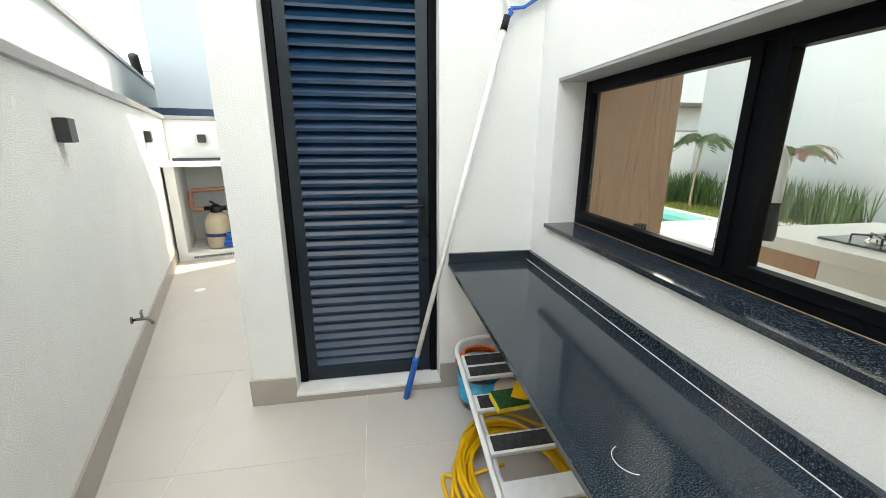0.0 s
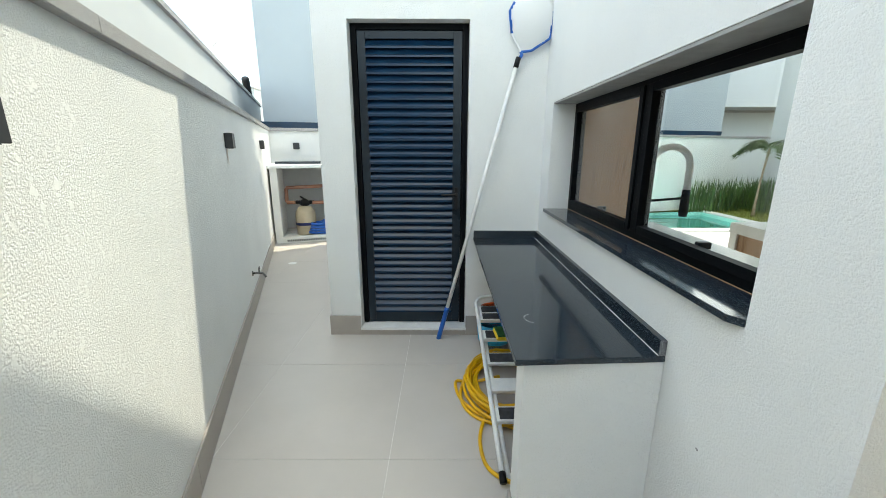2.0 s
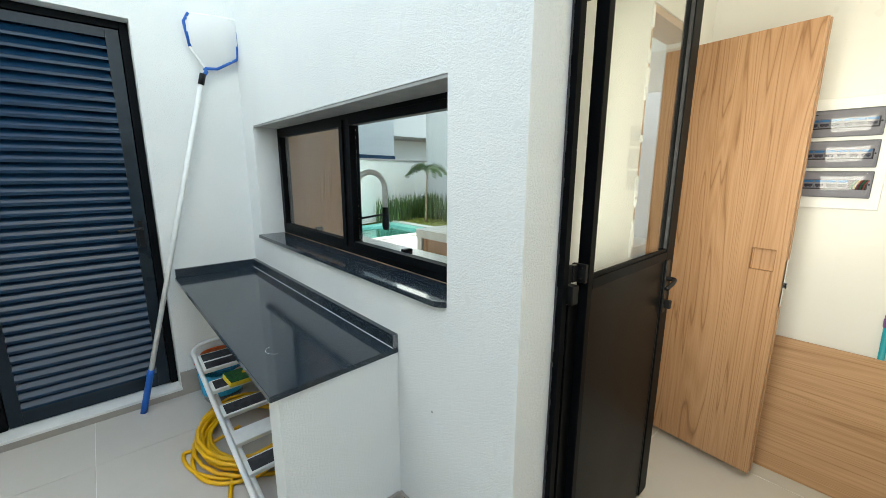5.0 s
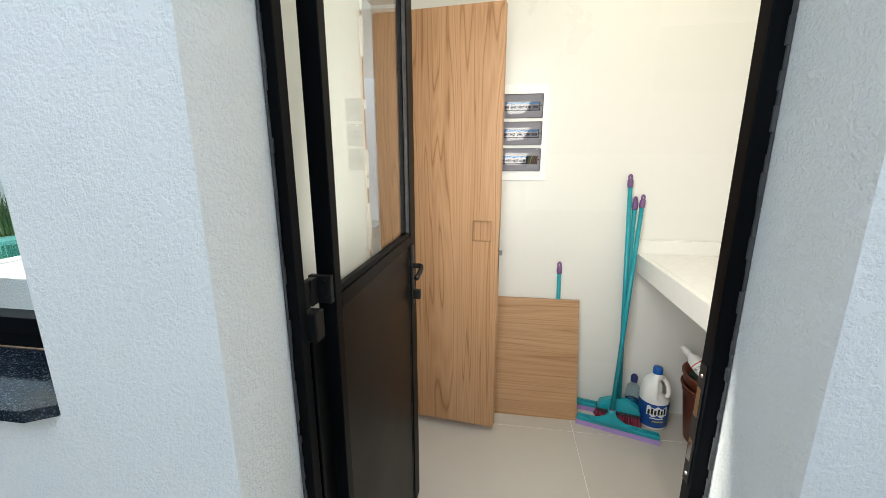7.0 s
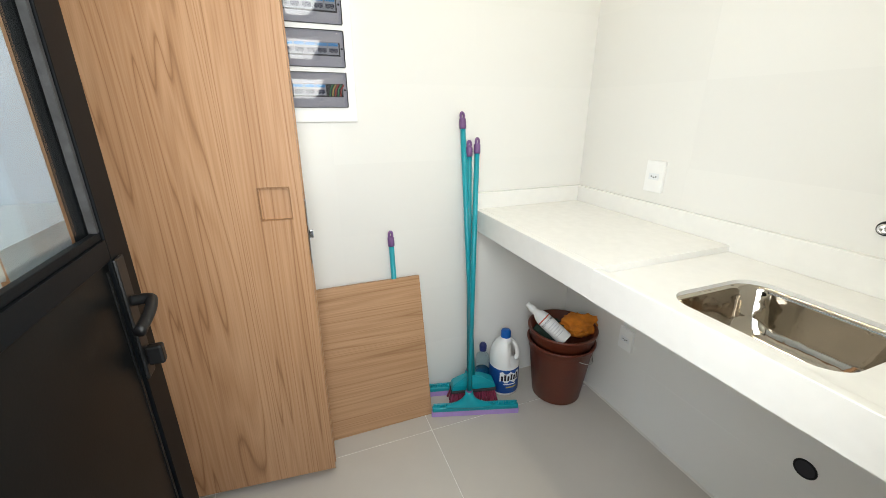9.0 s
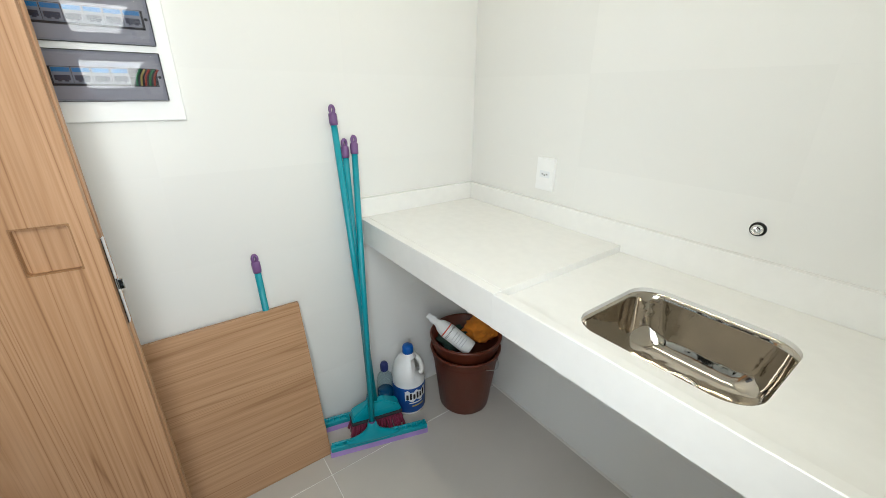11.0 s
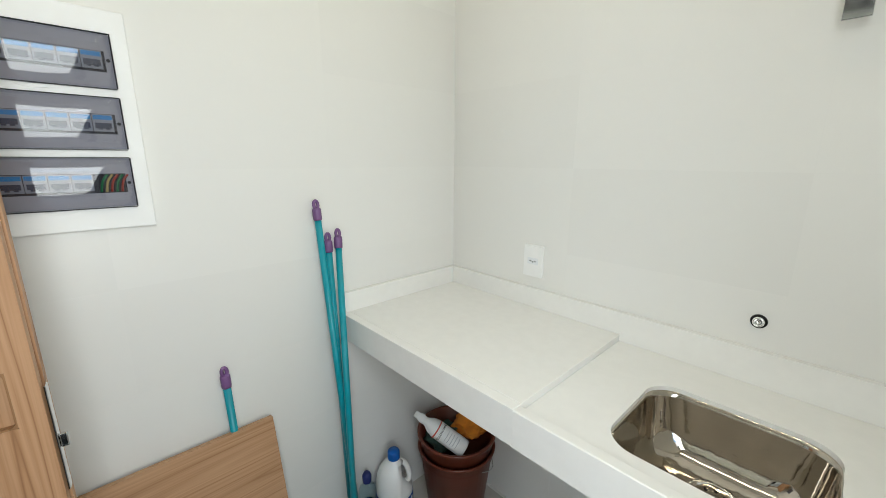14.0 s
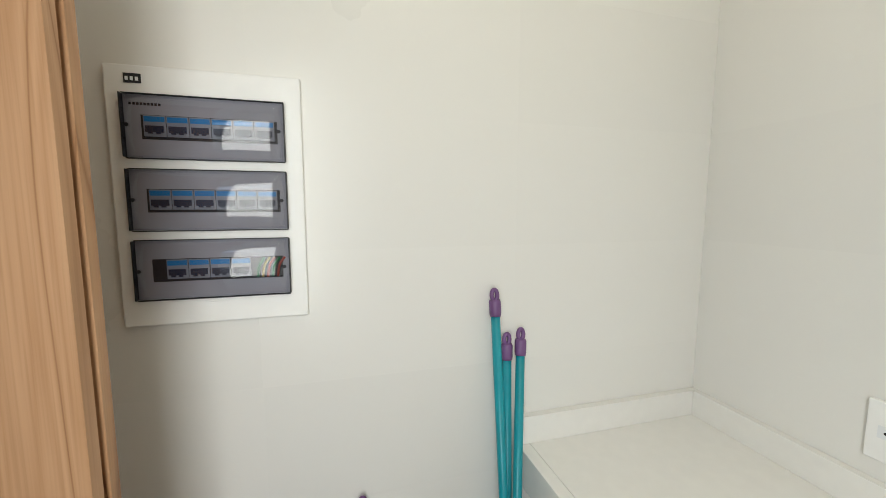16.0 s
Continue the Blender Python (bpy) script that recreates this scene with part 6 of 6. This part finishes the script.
def buckets():
    e = thing("bucket", "brown plastic bucket with a wire handle under the counter", "bucket", (BX, BY, 0), group="nested buckets")
    bm = bmesh.new()
    lathe(bm, [(0.000, 0.002), (0.109, 0.002), (0.113, 0.007), (0.143, 0.255), (0.147, 0.260), (0.148, 0.288), (0.155, 0.292), (0.157, 0.299), (0.154, 0.304), (0.144, 0.299), (0.111, 0.013), (0.000, 0.011)], (BX, BY, 0), 40)
    part("body", bm, BROWN, e, smooth=True)
    bm = bmesh.new()
    tube(bm, [(BX + 0.15 * math.cos(radians(a)), BY + 0.15 * math.sin(radians(a)), 0.265 - 0.055 * math.sin(radians((a - 175) * 180 / 115))) for a in range(175, 291, 5)], 0.0018, 6)
    part("wire_handle", bm, CHROME, e, "thin wire handle", smooth=True)
    f = thing("bucket", "second brown plastic bucket stacked inside the first, holding cloths", "bucket", (BX, BY, 0.03), group="nested buckets")
    bm = bmesh.new()
    lathe(bm, [(0.000, 0.033), (0.103, 0.033), (0.137, 0.306), (0.146, 0.314), (0.149, 0.350), (0.157, 0.354), (0.158, 0.363), (0.154, 0.366), (0.145, 0.362), (0.106, 0.066), (0.000, 0.061)], (BX, BY, 0), 40)
    part("body", bm, BROWN, f, smooth=True)


buckets()


def cloth(name, label, mat, at, rx, ry, h, seed):
    """A crumpled cloth heap."""
    e = thing(name, label, "cloth", at)
    bm = bmesh.new()
    bmesh.ops.create_icosphere(bm, subdivisions=4, radius=1.0)
    for v in bm.verts:
        p = v.co.copy()
        f = 1 + 0.4 * noise.noise(p * 1.7 + Vector((seed, 0, 0))) - 0.45 * abs(noise.noise(p * 3.4 + Vector((0, seed, 0)))) + 0.22 * abs(noise.noise(p * 7.5)) + 0.07 * noise.noise(p * 14)
        v.co = Vector((at[0] + rx * p.x * f, at[1] + ry * p.y * f, at[2] + h * p.z * f))
    part("folds", bm, mat, e, smooth=True)


cloth("cleaning_cloth", "crumpled orange cleaning cloth hanging out of the bucket", CLOTH_ORANGE, (BX - 0.015, BY - 0.085, 0.358), 0.075, 0.09, 0.045, 3.0)
cloth("cleaning_cloth", "crumpled dark green cloth in the bucket", CLOTH_GREEN, (BX + 0.04, BY + 0.03, 0.32), 0.07, 0.07, 0.05, 7.0)
def cleaner_bottle():
    foot, top = Vector((2.192, -1.612, 0.347)), Vector((2.347, -1.511, 0.462))
    d = (top - foot).normalized()
    m = d.to_track_quat("Z", "X").to_matrix().to_4x4()
    m.translation = foot
    e = thing("cleaner_bottle", "white cleaner bottle with a red-banded label leaning in the bucket", "bottle", tuple(foot))
    bm = bmesh.new()
    lathe(bm, [(0, 0), (0.031, 0.0), (0.034, 0.005), (0.034, 0.13), (0.028, 0.155), (0.016, 0.175), (0.014, 0.19), (0.013, 0.19)], (0, 0, 0), 24)
    bmesh.ops.transform(bm, matrix=m, verts=bm.verts)
    part("body", bm, WHITE_PLASTIC, e, smooth=True)
    bm = bmesh.new()
    lathe(bm, [(0.0165, 0.186), (0.0165, 0.205), (0.012, 0.21), (0.012, 0.228), (0, 0.228)], (0, 0, 0), 20)
    bmesh.ops.transform(bm, matrix=m, verts=bm.verts)
    part("cap", bm, WHITE_PLASTIC, e, smooth=True)
    bm = bmesh.new()
    lathe(bm, [(0.0345, 0.125), (0.0347, 0.126), (0.0347, 0.129), (0.0345, 0.13)], (0, 0, 0), 24)
    bmesh.ops.transform(bm, matrix=m, verts=bm.verts)
    part("red_band", bm, RED_INK, e, "thin red band", smooth=True)
    # label lettering and small print on the side that faces the room
    t = bpy.data.curves.new("label_text", "FONT")
    t.body, t.size, t.align_x, t.extrude = "YELLOW PINE", 0.0125, "CENTER", 0.0003
    tmp = bpy.data.objects.new("label_text", t)
    scene.collection.objects.link(tmp)
    me = bpy.data.meshes.new_from_object(tmp.evaluated_get(bpy.context.evaluated_depsgraph_get()))
    bpy.data.objects.remove(tmp)
    view = Vector((-0.72, 0.45, 0.53))
    view = (view - d * view.dot(d)).normalized()
    sx = view.cross(d).normalized() * -1
    bm = bmesh.new()
    bm.from_mesh(me)
    for v in bm.verts:
        a = v.co.x / 0.035
        n = view * math.cos(a) + sx * -math.sin(a) * -1
        v.co = foot + d * (0.105 + v.co.y) + n * (0.0352 + v.co.z)
    part("lettering", bm, INK, e)
    for k in range(5):
        bm = bmesh.new()
        for i in range(8):
            a0 = -0.6 + 0.15 * i
            q = []
            for a, h in ((a0, 0), (a0 + 0.13, 0), (a0 + 0.13, 0.0022), (a0, 0.0022)):
                n = view * math.cos(a) + sx * math.sin(a)
                q.append(bm.verts.new(foot + d * (0.085 - 0.012 * k + h) + n * 0.0346))
            bm.faces.new(q)
        part("small_print", bm, BOARD_GREY, e)


cleaner_bottle()

prof = thing("led_profile", "slim white LED profile on the laundry ceiling", "ceiling light", (1.77, -1.2, 2.7))
part("housing", boxes((1.18, 2.36, -1.225, -1.216, 2.668, 2.699), (1.18, 2.36, -1.184, -1.175, 2.668, 2.699), (1.18, 2.36, -1.216, -1.184, 2.69, 2.699)), WHITE_METAL, prof)

# ---- tiles, piece by piece ----


def cover(parent, name, mat, x0, x1, y0, y1, ox, oy, p, gap, z0=-0.0018, z1=0.0):
    """Square floor tiles of pitch p over a rectangle; a joint runs through (ox, oy)."""
    shared = {}
    i0, i1 = math.floor((x0 - ox) / p), math.ceil((x1 - ox) / p)
    j0, j1 = math.floor((y0 - oy) / p), math.ceil((y1 - oy) / p)
    for i in range(i0, i1):
        for j in range(j0, j1):
            a, b = max(x0, ox + i * p + gap / 2), min(x1, ox + (i + 1) * p - gap / 2)
            c, d = max(y0, oy + j * p + gap / 2), min(y1, oy + (j + 1) * p - gap / 2)
            if b - a < 0.01 or d - c < 0.01:
                continue
            key = (round(b - a, 4), round(d - c, 4))
            if key not in shared:
                bm = bmesh.new()
                w, h = key[0] / 2, key[1] / 2
                e = 0.0008
                lo = [bm.verts.new((sx * w, sy * h, z0)) for sx, sy in ((-1, -1), (1, -1), (1, 1), (-1, 1))]
                md = [bm.verts.new((sx * w, sy * h, z1 - e)) for sx, sy in ((-1, -1), (1, -1), (1, 1), (-1, 1))]
                hi = [bm.verts.new((sx * (w - e), sy * (h - e), z1)) for sx, sy in ((-1, -1), (1, -1), (1, 1), (-1, 1))]
                bm.faces.new(hi)
                for q, r in ((lo, md), (md, hi)):
                    for k in range(4):
                        bm.faces.new((q[k], q[(k + 1) % 4], r[(k + 1) % 4], r[k]))
                ob = part(name, bm, mat, parent)
                shared[key] = ob.data
            else:
                ob = new(name, shared[key])
                ob.parent = parent
            ob.location = ((a + b) / 2, (c + d) / 2, 0)


def clad(parent, x0, x1, z0, z1, ox, oz, m):
    """White wall tiles, 0.56 by 0.28 m; m stands the sheet up on its wall."""
    px, pz, gap = 0.5595, 0.2795, 0.0007
    for i in range(math.floor((x0 - ox) / px), math.ceil((x1 - ox) / px)):
        for j in range(math.floor((z0 - oz) / pz), math.ceil((z1 - oz) / pz)):
            a, b = max(x0, ox + i * px + gap / 2), min(x1, ox + (i + 1) * px - gap / 2)
            c, d = max(z0, oz + j * pz + gap / 2), min(z1, oz + (j + 1) * pz - gap / 2)
            if b - a < 0.01 or d - c < 0.01:
                continue
            bm = boxes((a, b, 0.0, 0.0011, c, d))
            bmesh.ops.transform(bm, matrix=m, verts=bm.verts)
            part("wall_tile", bm, WALL_TILE, parent)


cover(floor, "floor_tile", FLOOR_TILE, -3.3, 0.93, -4.5, 6.5, -0.098, 1.552, 0.827, 0.0022)
cover(floor_laundry, "floor_tile", FLOOR_TILE, 0.932, XB, YS, 0.0, 2.255, -1.002, 0.827, 0.0034)
cover(floor_deck, "paving_tile", DECK, 0.932, 6.5, 0.004, 6.0, 1.2, 0.3, 0.827, 0.003)
clad(wall_south, XI, XB - 0.0015, 0, 2.7, 1.395, 1.395, Matrix.Translation((0, YS - 0.0008, 0)))
clad(wall_east, -1.8392, 0.13 - 0.002 - 0.26, 0, 2.7, -0.718, 1.395, Matrix(((0, -1, 0, XB + 0.0008), (1, 0, 0, 0), (0, 0, 1, 0), (0, 0, 0, 1))))
